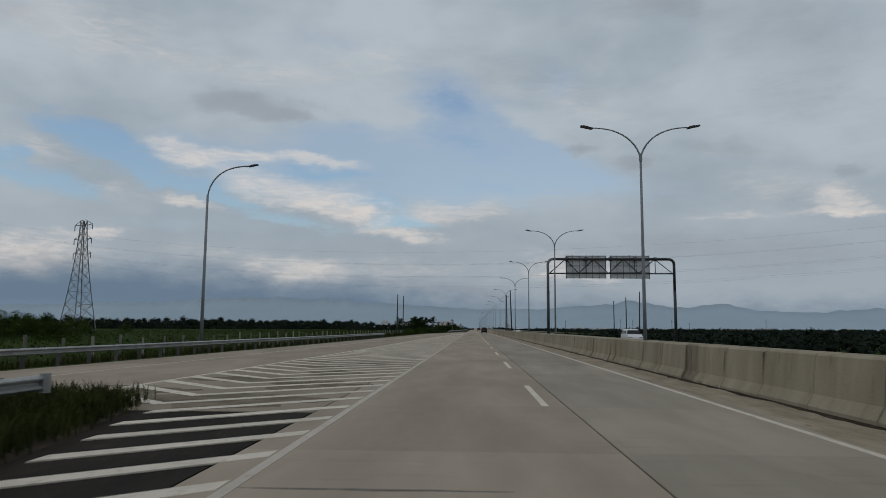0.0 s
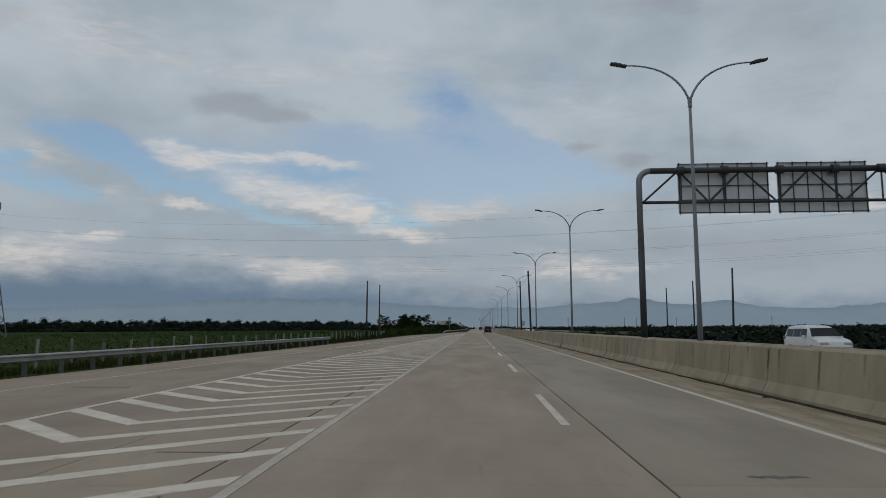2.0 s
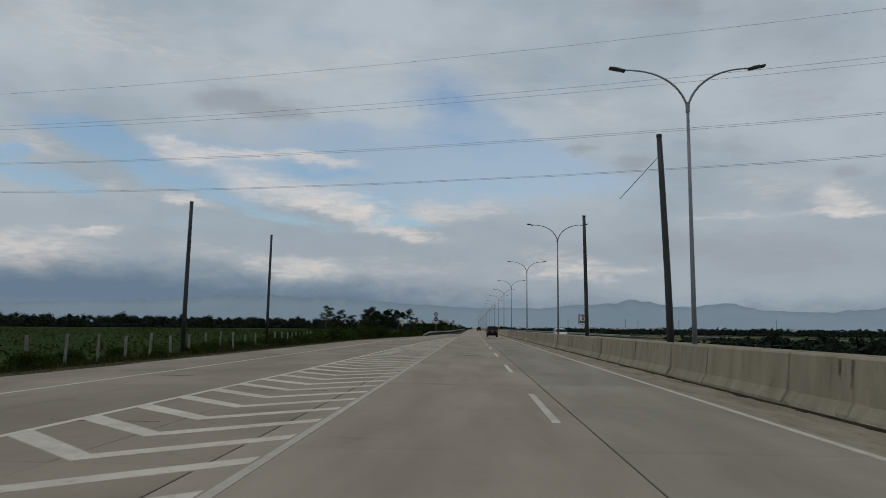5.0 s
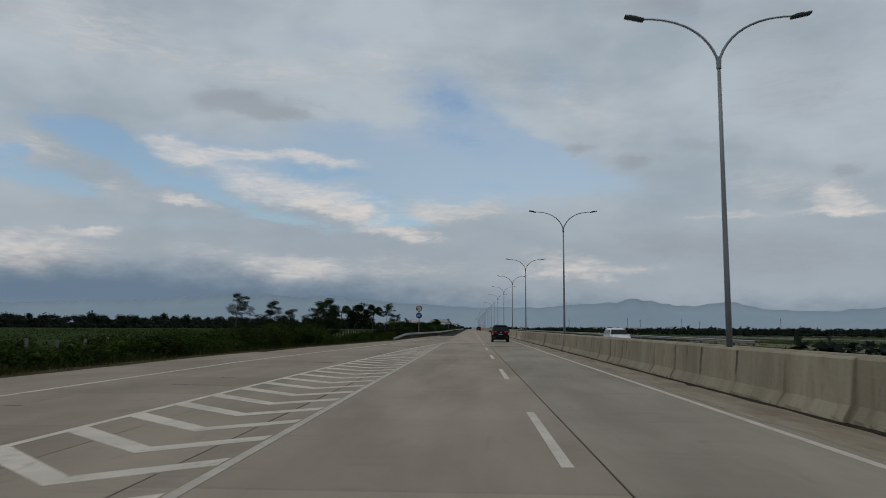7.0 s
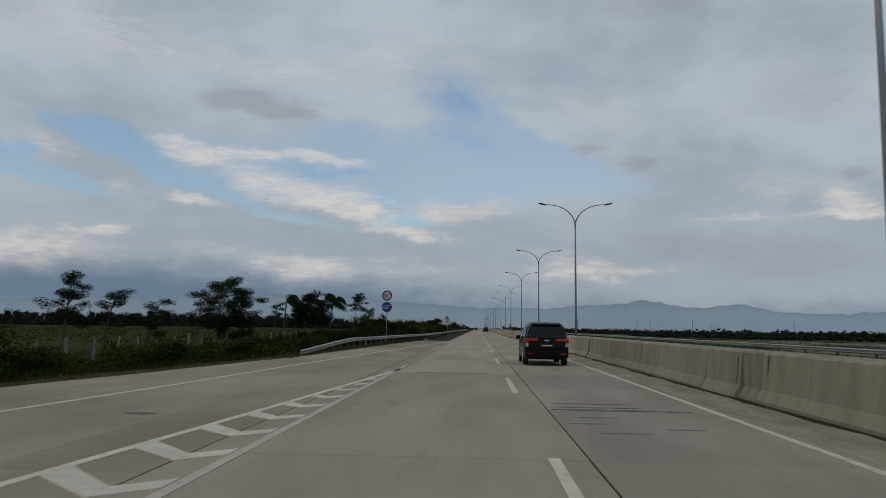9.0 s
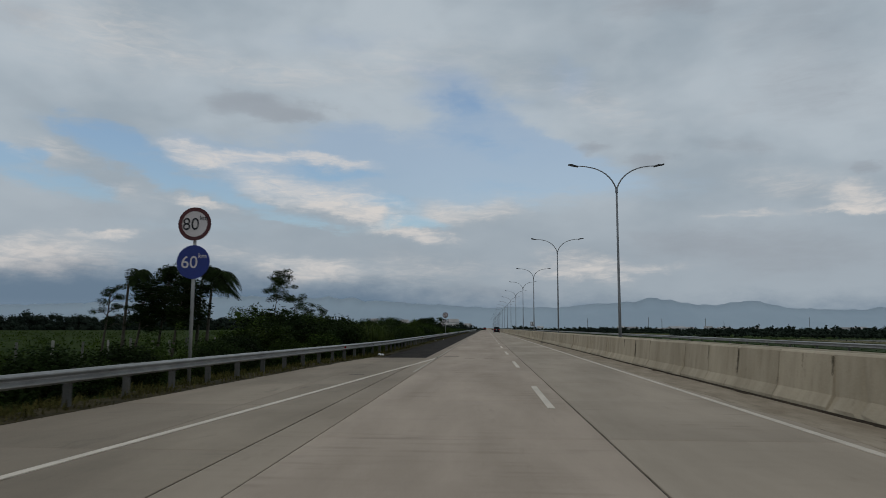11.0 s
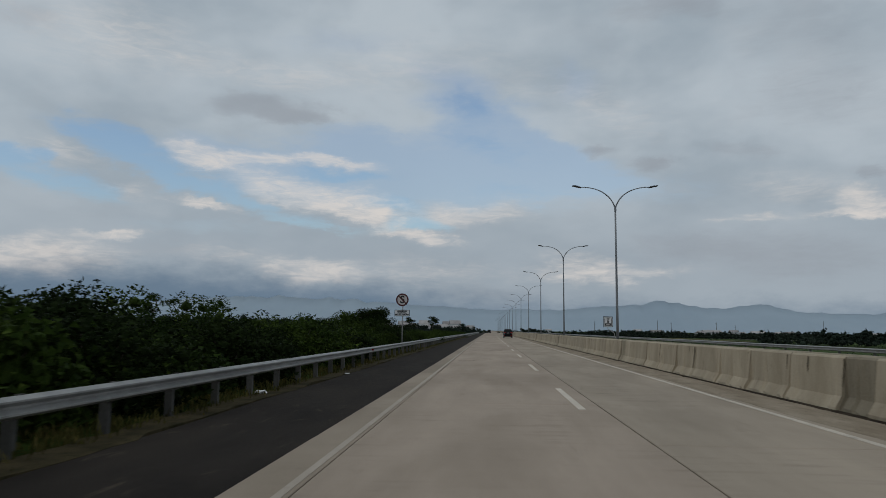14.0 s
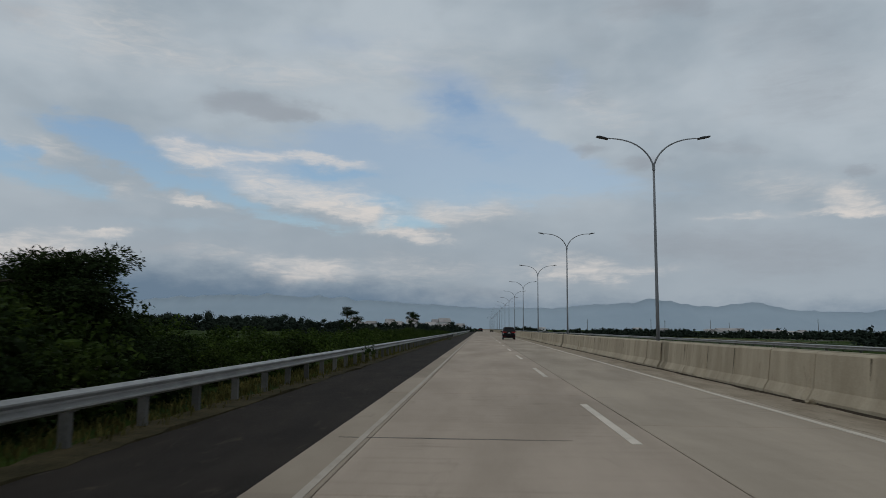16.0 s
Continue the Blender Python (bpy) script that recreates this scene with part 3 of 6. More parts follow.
def barrier_mesh(name, y0, y1, chips=0, seam=0.016):
    """One unit; chips: seed of the broken spots along its foot, 0 for none."""
    vs, fs, n = [], [], len(PROFILE)
    rows = [(y0 + seam, 0.008), (y0 + seam + 0.012, 0.0), (y1 - seam - 0.012, 0.0), (y1 - seam, 0.008)]
    if chips:
        rows[2:2] = [(y0 + (y1 - y0) * f, 0.0) for f in (0.08, 0.12, 0.2, 0.45, 0.55, 0.6, 0.82, 0.88, 0.94)]
    r = random.Random(chips)
    for y, inset in rows:
        gone = r.choice((0, 0, 0.03, 0.06)) if chips else 0.0
        for k, (x, z) in enumerate(PROFILE):
            xx = 0.35 + (x - 0.35) * (1 - inset * 2) + (gone * r.uniform(0.6, 1.2) if k in (1, 2) else 0.0)
            vs.append((xx, y, max(0.0, z - inset * 0.5 * (z > 1) - (gone * 0.5 if k == 2 else 0))))
    for k in range(len(rows) - 1):
        for j in range(n - 1):
            fs.append((k * n + j, k * n + j + 1, (k + 1) * n + j + 1, (k + 1) * n + j))
    fs += [tuple(range(n))[::-1], tuple(range(len(vs) - n, len(vs)))]
    me = bpy.data.meshes.new(name)
    me.from_pydata(vs, [], fs)
    me.update()
    return me


near_barrier = thing("median_barrier", BARRIER_X, 0, 0, "weathered cast concrete median barrier with stained joints beside the fast lane", "barrier", kind="structure")
UNIT = 2.42
# short dark infill pieces: start along the road
INFILLS = [-10.9, 1.0, 62.0, 95.4, 126.0, 161.9, 174.0, 212.0, 280.5, 303.8, 338.0, 372.0, 410.0]
cuts, y = [], -46.0
for end in INFILLS + [462.0]:
    n_ = max(1, round((end - y) / UNIT))
    cuts += [(y + (end - y) * k / n_, y + (end - y) * (k + 1) / n_, False) for k in range(n_)]
    if end < 462:
        cuts.append((end, end + 1.15, True))
    y = end + 1.15
for a, b, infill in cuts:
    pale_ = a > 200
    if infill:
        me = barrier_mesh("infill_piece", 0, b - a, 3, 0.02)
        for v in me.vertices:
            v.co.x = 0.35 + (v.co.x - 0.35) * 0.86
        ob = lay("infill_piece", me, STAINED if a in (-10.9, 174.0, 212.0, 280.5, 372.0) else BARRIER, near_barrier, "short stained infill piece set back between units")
    else:
        me = barrier_mesh("barrier_unit", 0, b - a, rng.choice((0, 0, 0, 0, 1, 2, 3)), rng.choice((0.004, 0.006, 0.010, 0.016, 0.020)))
        ob = lay("barrier_unit", me, BARRIER_PALE if pale_ else BARRIER, near_barrier)
    ob.location = (rng.uniform(-0.012, 0.012), a, rng.uniform(-0.012, 0.004))
def stain(y, wide, top, low, seed):
    """A thin ragged stain that runs down the barrier's face from a joint."""
    r_ = random.Random(seed)
    vs, fs = [], []
    for k in range(7):
        z = top + (low - top) * k / 6
        x = along([(z_, x_) for x_, z_ in PROFILE[1:4]], z) - 0.006
        half = wide * (1 - 0.75 * k / 6) * r_.uniform(0.5, 1.2)
        vs += [(x, y - half, z), (x, y + half * r_.uniform(0.5, 1.1), z)]
    fs = [(2 * k, 2 * k + 1, 2 * k + 3, 2 * k + 2) for k in range(6)]
    solid("stain", vs + [(a_ + 0.02, b_, c_) for a_, b_, c_ in vs], fs + [tuple(i + 14 for i in f[::-1]) for f in fs], SMEAR, near_barrier, "brown run-off stain")


for k, (a, b, infill) in enumerate(cuts):
    if not infill and rng.random() < 0.6:
        stain(a + rng.uniform(-0.05, 0.25), rng.uniform(0.02, 0.09), 1.01, rng.uniform(0.25, 0.75), k)
    if rng.random() < 0.3:
        stain(a + rng.uniform(0.5, 2.0), rng.uniform(0.02, 0.05), 1.01, rng.uniform(0.6, 0.85), k + 500)
core = barrier_mesh("joint_filler", -46.0, 462.0)
for v in core.vertices:
    v.co.x = 0.35 + (v.co.x - 0.35) * 0.35
    v.co.z *= 0.95
lay("joint_filler", core, JOINT, near_barrier, "dark joint filler")
bm = bmesh.new()
bm.from_mesh(barrier_mesh("x", 462.0, FAR))
tagged(part("far_barrier_run", bm, BARRIER, near_barrier), kind="stuff")
far_barrier = thing("median_barrier", 9.0 - 0.62, 0, 0, "second concrete median barrier on the oncoming side", "barrier", kind="structure")
bm = bmesh.new()
for k in range(60):
    bm.from_mesh(barrier_mesh("x", -60 + 9.0 * k, -51 + 9.0 * k))
bm.from_mesh(barrier_mesh("x", 480, FAR))
for v in bm.verts:
    v.co.z *= 0.92
part("barrier_run", bm, BARRIER, far_barrier)
bm = bmesh.new()
ys = [-46 + 1.4 * k for k in range(370)]
for a, b in zip(ys, ys[1:]):
    w0, w1 = 0.15 + 0.15 * noise.noise((a * 0.7, 0, 5)), 0.15 + 0.15 * noise.noise((b * 0.7, 0, 5))
    slab(bm, [(BARRIER_X - w0, a), (BARRIER_X + 0.05, a), (BARRIER_X + 0.05, b), (BARRIER_X - w1, b)], -0.02, 0.014)
for y in np.arange(-46, 330, 0.9):
    if rng.random() < 0.5:
        d, l_ = rng.uniform(0.05, 0.30), rng.uniform(0.3, 1.4)
        ring = [(BARRIER_X - d * (0.5 + 0.5 * math.sin(math.pi * k / 6) * rng.uniform(0.6, 1.2)) if 0 < k < 6 else BARRIER_X, y + l_ * k / 6) for k in range(7)]
        slab(bm, [(BARRIER_X + 0.02, y + l_), *ring[::-1], (BARRIER_X + 0.02, y)], -0.02, 0.010 + rng.uniform(0, 0.003))
tagged(part("gutter_dirt", bm, GUTTER), "brown dirt and litter gathered along the barrier foot", "dirt", kind="stuff")

bm = bmesh.new()
ys = np.arange(-46, 462, 0.7)
edge_ = [5.16 + 0.14 * noise.noise((0, y * 0.25, 21)) + 0.07 * noise.noise((0, y * 1.1, 22)) for y in ys]
for k in range(len(ys) - 1):
    slab(bm, [(edge_[k], ys[k]), (BARRIER_X + 0.03, ys[k]), (BARRIER_X + 0.03, ys[k + 1]), (edge_[k + 1], ys[k + 1])], -0.012, 0.0035)
tagged(part("gutter_dust", bm, DUST), "thin film of pale brown dust beside the median barrier", "dirt", kind="stuff")

# ---- guardrails ----
W_BEAM = [(0.0, 0.130), (0.03, 0.124), (0.088, 0.086), (0.088, 0.064), (0.012, 0.015), (0.012, -0.015), (0.088, -0.064), (0.088, -0.086), (0.03, -0.124), (0.0, -0.130)]


def guardrail(name, line, y0, y1, label, centre=0.60, spacing=2.0, length=4.0, ramp_in=0.0, parts_to=None, side=1):
    """A W-beam rail with posts; side: its face looks towards +x or -x."""
    g = thing(name, 0, 0, 0, label, "guardrail", kind="structure")

    def height(y):
        return centre if not ramp_in or y > y0 + ramp_in else 0.12 + (centre - 0.12) * (y - y0) / ramp_in

    def beam(bm, a, b):
        for (ya, yb) in ((a, b),):
            rows = []
            for y in (ya, yb):
                x, z = along(line, y), height(y)
                rows.append([bm.verts.new((x + side * u, y, z + v)) for u, v in W_BEAM] + [bm.verts.new((x + side * (u - 0.006), y, z + v)) for u, v in W_BEAM[::-1]])
            n = len(rows[0])
            for k in range(n):
                bm.faces.new((rows[0][k], rows[0][(k + 1) % n], rows[1][(k + 1) % n], rows[1][k]))
            bm.faces.new(rows[0][::-1])
            bm.faces.new(rows[1])
        bmesh.ops.recalc_face_normals(bm, faces=bm.faces)

    def post(bm, y):
        x, z = along(line, y), height(y)
        gz = ground_height(x - 0.1, y) - 0.12
        block(bm, *sorted((x - side * 0.19, x - side * 0.06)), y - 0.05, y + 0.05, gz, z + 0.10)
        block(bm, *sorted((x - side * 0.055, x + side * 0.005)), y - 0.05, y + 0.05, z - 0.14, z + 0.14)

    y, last = y0, parts_to or y1
    while y < last - 0.1:
        bm = bmesh.new()
        beam(bm, y, min(y + length, last) + 0.0)
        part("rail_beam", bm, GALV, g)
        y += length
    y = y0 + 0.6 + (3.0 if ramp_in else 0.0)
    while y < last:
        bm = bmesh.new()
        post(bm, y)
        part("post", bm, POSTSTEEL, g)
        y += spacing
    if last < y1:
        bm = bmesh.new()
        while y < y1:
            post(bm, y)
            y += spacing * 2
        for a in np.arange(last, y1, 40.0):
            beam(bm, a, min(a + 40, y1))
        tagged(part("far_rail", bm, GALV, g), kind="stuff")
    return g


guardrail("guardrail", RAIL_X, 193.5, 760, "galvanised W-beam guardrail on posts along the hard shoulder", centre=0.58, ramp_in=11, parts_to=440)
guardrail("guardrail", [(0, 21.25), (1, 21.25)], 168, 900, "galvanised W-beam guardrail on the outer side of the oncoming lanes", centre=0.56, spacing=4.0, length=8.0, parts_to=420, side=-1)
SLIP_RAIL = [(y, x - 0.45) for y, x in PAVE_EDGE[:6]]
guardrail("guardrail", SLIP_RAIL, -46, 77, "galvanised W-beam guardrail along the outside of the slip road", centre=0.56)
GORE_RAIL = [(-60, -7.0), (-20, -7.1)]
g3 = guardrail("guardrail", GORE_RAIL, -46, -20.4, "short galvanised guardrail ending in the grass of the gore", centre=0.56)
bm = bmesh.new()
tube(bm, [(-7.03, -20.4, 0.40), (-7.03, -20.4, 0.72)], 0.085, 10)
part("rail_end", bm, GALV, g3, "rounded end of the rail")

# ---- markings ----
def marking(name, label):
    return thing(name, 0, 0, 0, label, "road marking", kind="structure")


def strip(bm, line, y0, y1, width, step, z=0.006):
    ys = list(np.arange(y0, y1, step)) + [y1]
    for a, b in zip(ys, ys[1:]):
        xa, xb = along(line, a), along(line, b)
        slab(bm, [(xa - width / 2, a), (xa + width / 2, a), (xb + width / 2, b), (xb - width / 2, b)], -0.01, z)
    return bm


def dash_far_end(k):
    return 13.0 * k + along([(52, 0), (100, -1.9), (185, -1.9), (232, 0)], 13.0 * k)


dashes = marking("lane_line", "broken white lane line of painted dashes")
for k in range(-3, 36):
    bm = bmesh.new()
    e = dash_far_end(k)
    slab(bm, [(LANE_MID - 0.07, e - 4.9), (LANE_MID + 0.07, e - 4.9), (LANE_MID + 0.07, e), (LANE_MID - 0.07, e)], -0.01, 0.006)
    part("dash", bm, PAINT, dashes)
bm = bmesh.new()
for k in range(36, 110):
    slab(bm, [(LANE_MID - 0.07, 13.0 * k - 4.9), (LANE_MID + 0.07, 13.0 * k - 4.9), (LANE_MID + 0.07, 13.0 * k), (LANE_MID - 0.07, 13.0 * k)], -0.01, 0.008)
tagged(part("far_dashes", bm, PAINT, dashes), kind="stuff")

edge_right = marking("edge_line", "solid white line beside the median")
part("stripe", strip(bmesh.new(), [(0, LANE_RIGHT), (1, LANE_RIGHT)], Y0, FAR, 0.13, 60), PAINT, edge_right)
edge_left = marking("edge_line", "faded solid white line along the slow lane")
part("stripe", strip(bmesh.new(), [(0, LANE_LEFT), (1, LANE_LEFT)], Y0, 186, 0.13, 20), FAINT, edge_left)
part("worn_stripe", strip(bmesh.new(), [(0, LANE_LEFT), (1, LANE_LEFT)], 226, FAR, 0.09, 40), WORN, edge_left)
outer = marking("edge_line", "solid white outer line of the slip road")
part("stripe", strip(bmesh.new(), OUTER_LINE, 60, 238, 0.13, 4), PAINT, outer)
part("worn_stripe", strip(bmesh.new(), OUTER_LINE, -46, 60, 0.12, 6), FAINT, outer)
chevrons = marking("chevron_marking", "white chevron hatching on the gore between motorway and slip road")
part("stripe", strip(bmesh.new(), GORE_LINE, -18, 184, 0.14, 3), PAINT, chevrons)


def bar(bm, a, b, width=0.42, z=0.005):
    """A slanting bar from a to b whose width is taken along y."""
    (xa, ya), (xb, yb) = a, b
    slab(bm, [(xa, ya), (xb, yb), (xb, yb + width), (xa, ya + width)], -0.012, z)


for k in range(-30, 94):
    y = 19.28 + 1.711 * k
    ax = -5.45 + 0.0179 * (y - 20)
    left, right = along(GORE_LINE, y + 1.5), LANE_LEFT - 0.10
    start = ax
    if y < -19.6:
        start = along([(-33, -4.3), (-26, -4.75), (-23, -5.0), (-19.6, -5.7)], y + 1.2)
    if right - ax > 0.15:
        bm = bmesh.new()
        bar(bm, (start, y + 0.86 * (start - ax)), (right, y + 0.86 * (right - ax)))
        part("chevron_bar", bm, PAINT, chevrons)
    if ax - left > 0.12 and y > -18.5:
        bm = bmesh.new()
        slab(bm, [(left, y + 0.9 * (ax - left)), (ax + 0.03, y), (ax + 0.03, y + 0.42), (left, y + 0.9 * (ax - left) + 0.55)], -0.012, 0.0045)
        part("chevron_bar", bm, PAINT, chevrons)

# ---- street lamps ----
def lamp_head(bm, tip, out):
    """A flat LED head that lies on the arm's end, out: which way it points in x."""
    m = Matrix.Translation(tip) @ pose(0, 0, 0, 0, -12 * out, 0)
    block(bm, -0.29, 0.29, -0.12, 0.12, -0.035, 0.03, 0.015, m)
    block(bm, -0.18, 0.09, -0.08, 0.08, 0.025, 0.06, 0.01, m)
    return bm


def arm_curve(out, reach, fork, top):
    p = []
    for k in range(13):
        t = k / 12
        p.append((out * reach * (0.04 * t + 0.96 * t ** 1.55), 0, fork + (top - fork) * (1 - (1 - t) ** 2.1)))
    return p


def double_lamp(x, y):
    g = thing("street_lamp", x, y, 0, "tall grey steel street lamp with two curved arms on the median", "street lamp", "median street lamps")
    bm = bmesh.new()
    block(bm, -0.2, 0.2, -0.2, 0.2, -0.02, 0.02, 0.005)
    part("base_plate", bm, GALV, g)
    bm = bmesh.new()
    tube(bm, [(0, 0, 0), (0, 0, 3.2), (0, 0, 6.2), (0, 0, 9.35)], [0.094, 0.079, 0.064, 0.052], 12)
    part("pole", bm, STEEL, g, smooth=True)
    bm = bmesh.new()
    tube(bm, [(0, 0, 9.2), (0, 0, 9.55)], 0.075, 12)
    part("collar", bm, STEEL, g)
    for out in (-1, 1):
        pts = arm_curve(out, 2.25, 9.3, 10.78)
        bm = bmesh.new()
        tube(bm, pts, [0.045 - 0.0015 * k for k in range(13)], 8)
        arm = part("arm", bm, STEEL, g, smooth=True)
        part("lamp_head", lamp_head(bmesh.new(), Vector(pts[-1]) + Vector((out * 0.2, 0, 0.03)), out), DARKSTEEL, arm, "dark flat LED lamp head")
    return g


first_lamp = double_lamp(LAMP_X, LAMP_Y[0])
for y in LAMP_Y[1:] + [448.5 + 34.6 * k for k in range(1, 16)]:
    copy_thing(first_lamp, pose(LAMP_X, y, 0, 0, 0, rng.uniform(-2, 2)))

slip_lamp = thing("street_lamp", -15.85, 8.5, -0.1, "grey steel street lamp with one curved arm beside guardrail", "street lamp")
bm = bmesh.new()
block(bm, -0.2, 0.2, -0.2, 0.2, -0.3, 0.03, 0.005)
part("base_plate", bm, GALV, slip_lamp)
bm = bmesh.new()
tube(bm, [(0, 0, 0), (0, 0, 4), (0, 0, 9.4)], [0.11, 0.09, 0.065], 12)
part("pole", bm, STEEL, slip_lamp, smooth=True)
pts = [(2.5 * (t ** 1.6), 0, 9.3 + 1.85 * (1 - (1 - t) ** 2.2)) for t in (k / 12 for k in range(13))]
bm = bmesh.new()
tube(bm, pts, 0.045, 8)
slip_arm = part("arm", bm, STEEL, slip_lamp, smooth=True)
part("lamp_head", lamp_head(bmesh.new(), Vector(pts[-1]) + Vector((0.2, 0, 0.03)), 1), DARKSTEEL, slip_arm, "dark flat LED lamp head")

# ---- sign gantry over the oncoming lanes, seen from behind ----
gantry = thing("sign_gantry", 0, 43.6, 0, "grey steel portal gantry with truss, seen from the back", "sign gantry")
GL, GR, GT, GB = 8.04, 21.5, 9.0, 7.45
for x, side in ((GL, 1), (GR, -1)):
    bm = bmesh.new()
    bend = [(x + side * 0.55 * (1 - math.cos(a)), 0, GT - 0.55 + 0.55 * math.sin(a)) for a in (math.pi / 2 * k / 6 for k in range(7))]
    tube(bm, [(x, 0, 5.6), (x, 0, GT - 0.7)] + bend, 0.145, 14)
    leg = part("post", bm, DARKSTEEL if side < 0 else STEEL, gantry, "grey steel post", smooth=True)
    bm = bmesh.new()
    tube(bm, [(x, 0, 0), (x, 0, 5.6)], 0.155, 14)
    part("lower_post", bm, DARKSTEEL, leg, "black painted lower half of the post", smooth=True)
    bm = bmesh.new()
    block(bm, x - 0.35, x + 0.35, -0.35, 0.35, -0.02, 0.04, 0.01)
    part("base_plate", bm, GALV, leg)
bm = bmesh.new()
tube(bm, [(GL + 0.55, 0, GT), (GR - 0.55, 0, GT)], 0.145, 14)
part("top_chord", bm, DARKSTEEL, gantry, smooth=True)
bm = bmesh.new()
tube(bm, [(GL + 0.1, 0, GB), (GR - 0.1, 0, GB)], 0.075, 10)
part("lower_chord", bm, DARKSTEEL, gantry, smooth=True)
for x in (GL + 2.0, GL + 4.1, GL + 6.7, GL + 9.3, GR - 2.0):
    bm = bmesh.new()
    tube(bm, [(x, 0.25, GT), (x, 0.25, GT - 0.02)], 0.26, 12)
    tube(bm, [(x - 0.16, 0, GT), (x + 0.16, 0, GT)], 0.215, 14)
    part("flange", bm, DARKSTEEL, gantry)
    bm = bmesh.new()
    tube(bm, [(x, 0, GB), (x, 0, GT)], 0.045, 8)
    part("upright", bm, DARKSTEEL, gantry)
xs = [GL + 0.15, GL + 1.9, GL + 3.3, GL + 4.9, GL + 6.5, GL + 8.1, GL + 9.7, GL + 11.4, GR - 0.15]
for k, (a, b) in enumerate(zip(xs, xs[1:])):
    bm = bmesh.new()
    up = k % 2 == 0
    tube(bm, [(a, 0, GB if up else GT), (b, 0, GT if up else GB)], 0.05, 8)
    part("brace", bm, DARKSTEEL, gantry)
for x0, x1 in ((10.0, 14.35), (14.75, 19.0)):
    bm = bmesh.new()
    block(bm, x0, x1, 0.34, 0.37, 6.95, 9.42)
    panel = part("sign_panel", bm, SIGNBACK, gantry, "bare grey back of a road sign")
    for k in range(7):
        bm = bmesh.new()
        x = x0 + 0.06 + (x1 - x0 - 0.12) * k / 6
        block(bm, x - 0.018, x + 0.018, 0.29, 0.338, 6.9, 9.45)
        part("rib", bm, DARKSTEEL, panel)
    for z in (6.98, 7.6, 8.3, 9.38):
        bm = bmesh.new()
        block(bm, x0, x1, 0.255, 0.288, z - 0.02, z + 0.02)
        part("rail", bm, DARKSTEEL, panel)

# ---- dark bare poles ----
def bare_pole(x, y, z, top, r, lean=0.0, brace=False):
    g = thing("utility_pole", x, y, z, "bare black utility pole with no wires", "pole", "bare black poles")
    bm = bmesh.new()
    tube(bm, [(0, 0, -0.3), (lean * 0.3, 0, top * 0.4), (lean * 0.75, 0, top * 0.8), (lean, 0, top)], [r, r * 0.9, r * 0.8, r * 0.72], 10)
    part("shaft", bm, DARKSTEEL, g, smooth=True)
    bm = bmesh.new()
    tube(bm, [(lean, 0, top - 0.02), (lean, 0, top + 0.05)], r * 0.8, 10)
    part("cap", bm, DARKSTEEL, g)
    if brace:
        bm = bmesh.new()
        tube(bm, [(lean - 0.02, 0, top - 0.75), (lean - 1.2, 1.2, top - 2.1)], 0.012, 6)
        part("stay_wire", bm, CABLE, g, "thin loose stay wire")
    return g


bare_pole(-15.6, 110.6, -0.25, 8.5, 0.13, 0.1)
bare_pole(-16.15, 127.9, -0.3, 9.0, 0.12, 0.1)
bare_pole(7.08, 98.2, 0, 8.5, 0.135, -0.25, True)
bare_pole(7.08, 116.3, 0, 8.45, 0.13, -0.1)
bare_pole(30.0, 107.0, -0.9, 8.6, 0.12, 0.0)
bare_pole(27.6, 86.1, -0.8, 8.5, 0.13, 0.2)
bare_pole(31.0, 124.0, -0.9, 8.6, 0.12, 0.0)

# ---- lattice tower and its wires ----
def lattice_tower(x, y, z, h, turn):
    g = thing("lattice_tower", x, y, z, "tall steel lattice tower carrying power lines across fields", "pylon", turn=turn)

    def half(t):
        return 3.0 * (1 - t) ** 1.5 + 0.8 * (1 - t * 0.2)

    levels = [0, 0.13, 0.25, 0.36, 0.46, 0.55, 0.63, 0.70, 0.77, 0.84, 0.91, 1.0]
    for sx, sy in ((-1, -1), (1, -1), (1, 1), (-1, 1)):
        bm = bmesh.new()
        tube(bm, [(sx * half(t), sy * half(t), t * h) for t in levels], 0.14, 5)
        part("leg", bm, RUST, g)
    for a, b in zip(levels, levels[1:]):
        p, q = half(a), half(b)
        for s in (-1, 1):
            for u, v in (((-p, s * p, a * h), (q, s * q, b * h)), ((p, s * p, a * h), (-q, s * q, b * h)), ((s * p, -p, a * h), (s * q, q, b * h)),
                         ((s * p, p, a * h), (s * q, -q, b * h)), ((-q, s * q, b * h), (q, s * q, b * h))):
                part("brace", tube(bmesh.new(), [u, v], 0.07, 4), RUST, g)
    for t in (0.70, 0.83, 0.96):
        for s in (-1, 1):
            bm = bmesh.new()
            c = half(t)
            tube(bm, [(s * c, -c, t * h), (s * 4.2, 0, t * h + 0.2), (s * c, c, t * h)], 0.09, 5)
            tube(bm, [(s * c, 0, (t + 0.05) * h), (s * 4.2, 0, t * h + 0.2)], 0.08, 5)
            arm = part("cross_arm", bm, RUST, g)
            bm = bmesh.new()
            tube(bm, [(s * 4.15, 0, t * h + 0.1), (s * 4.15, 0, t * h - 1.5)], 0.12, 6)
            part("insulator", bm, CABLE, arm)
    return g


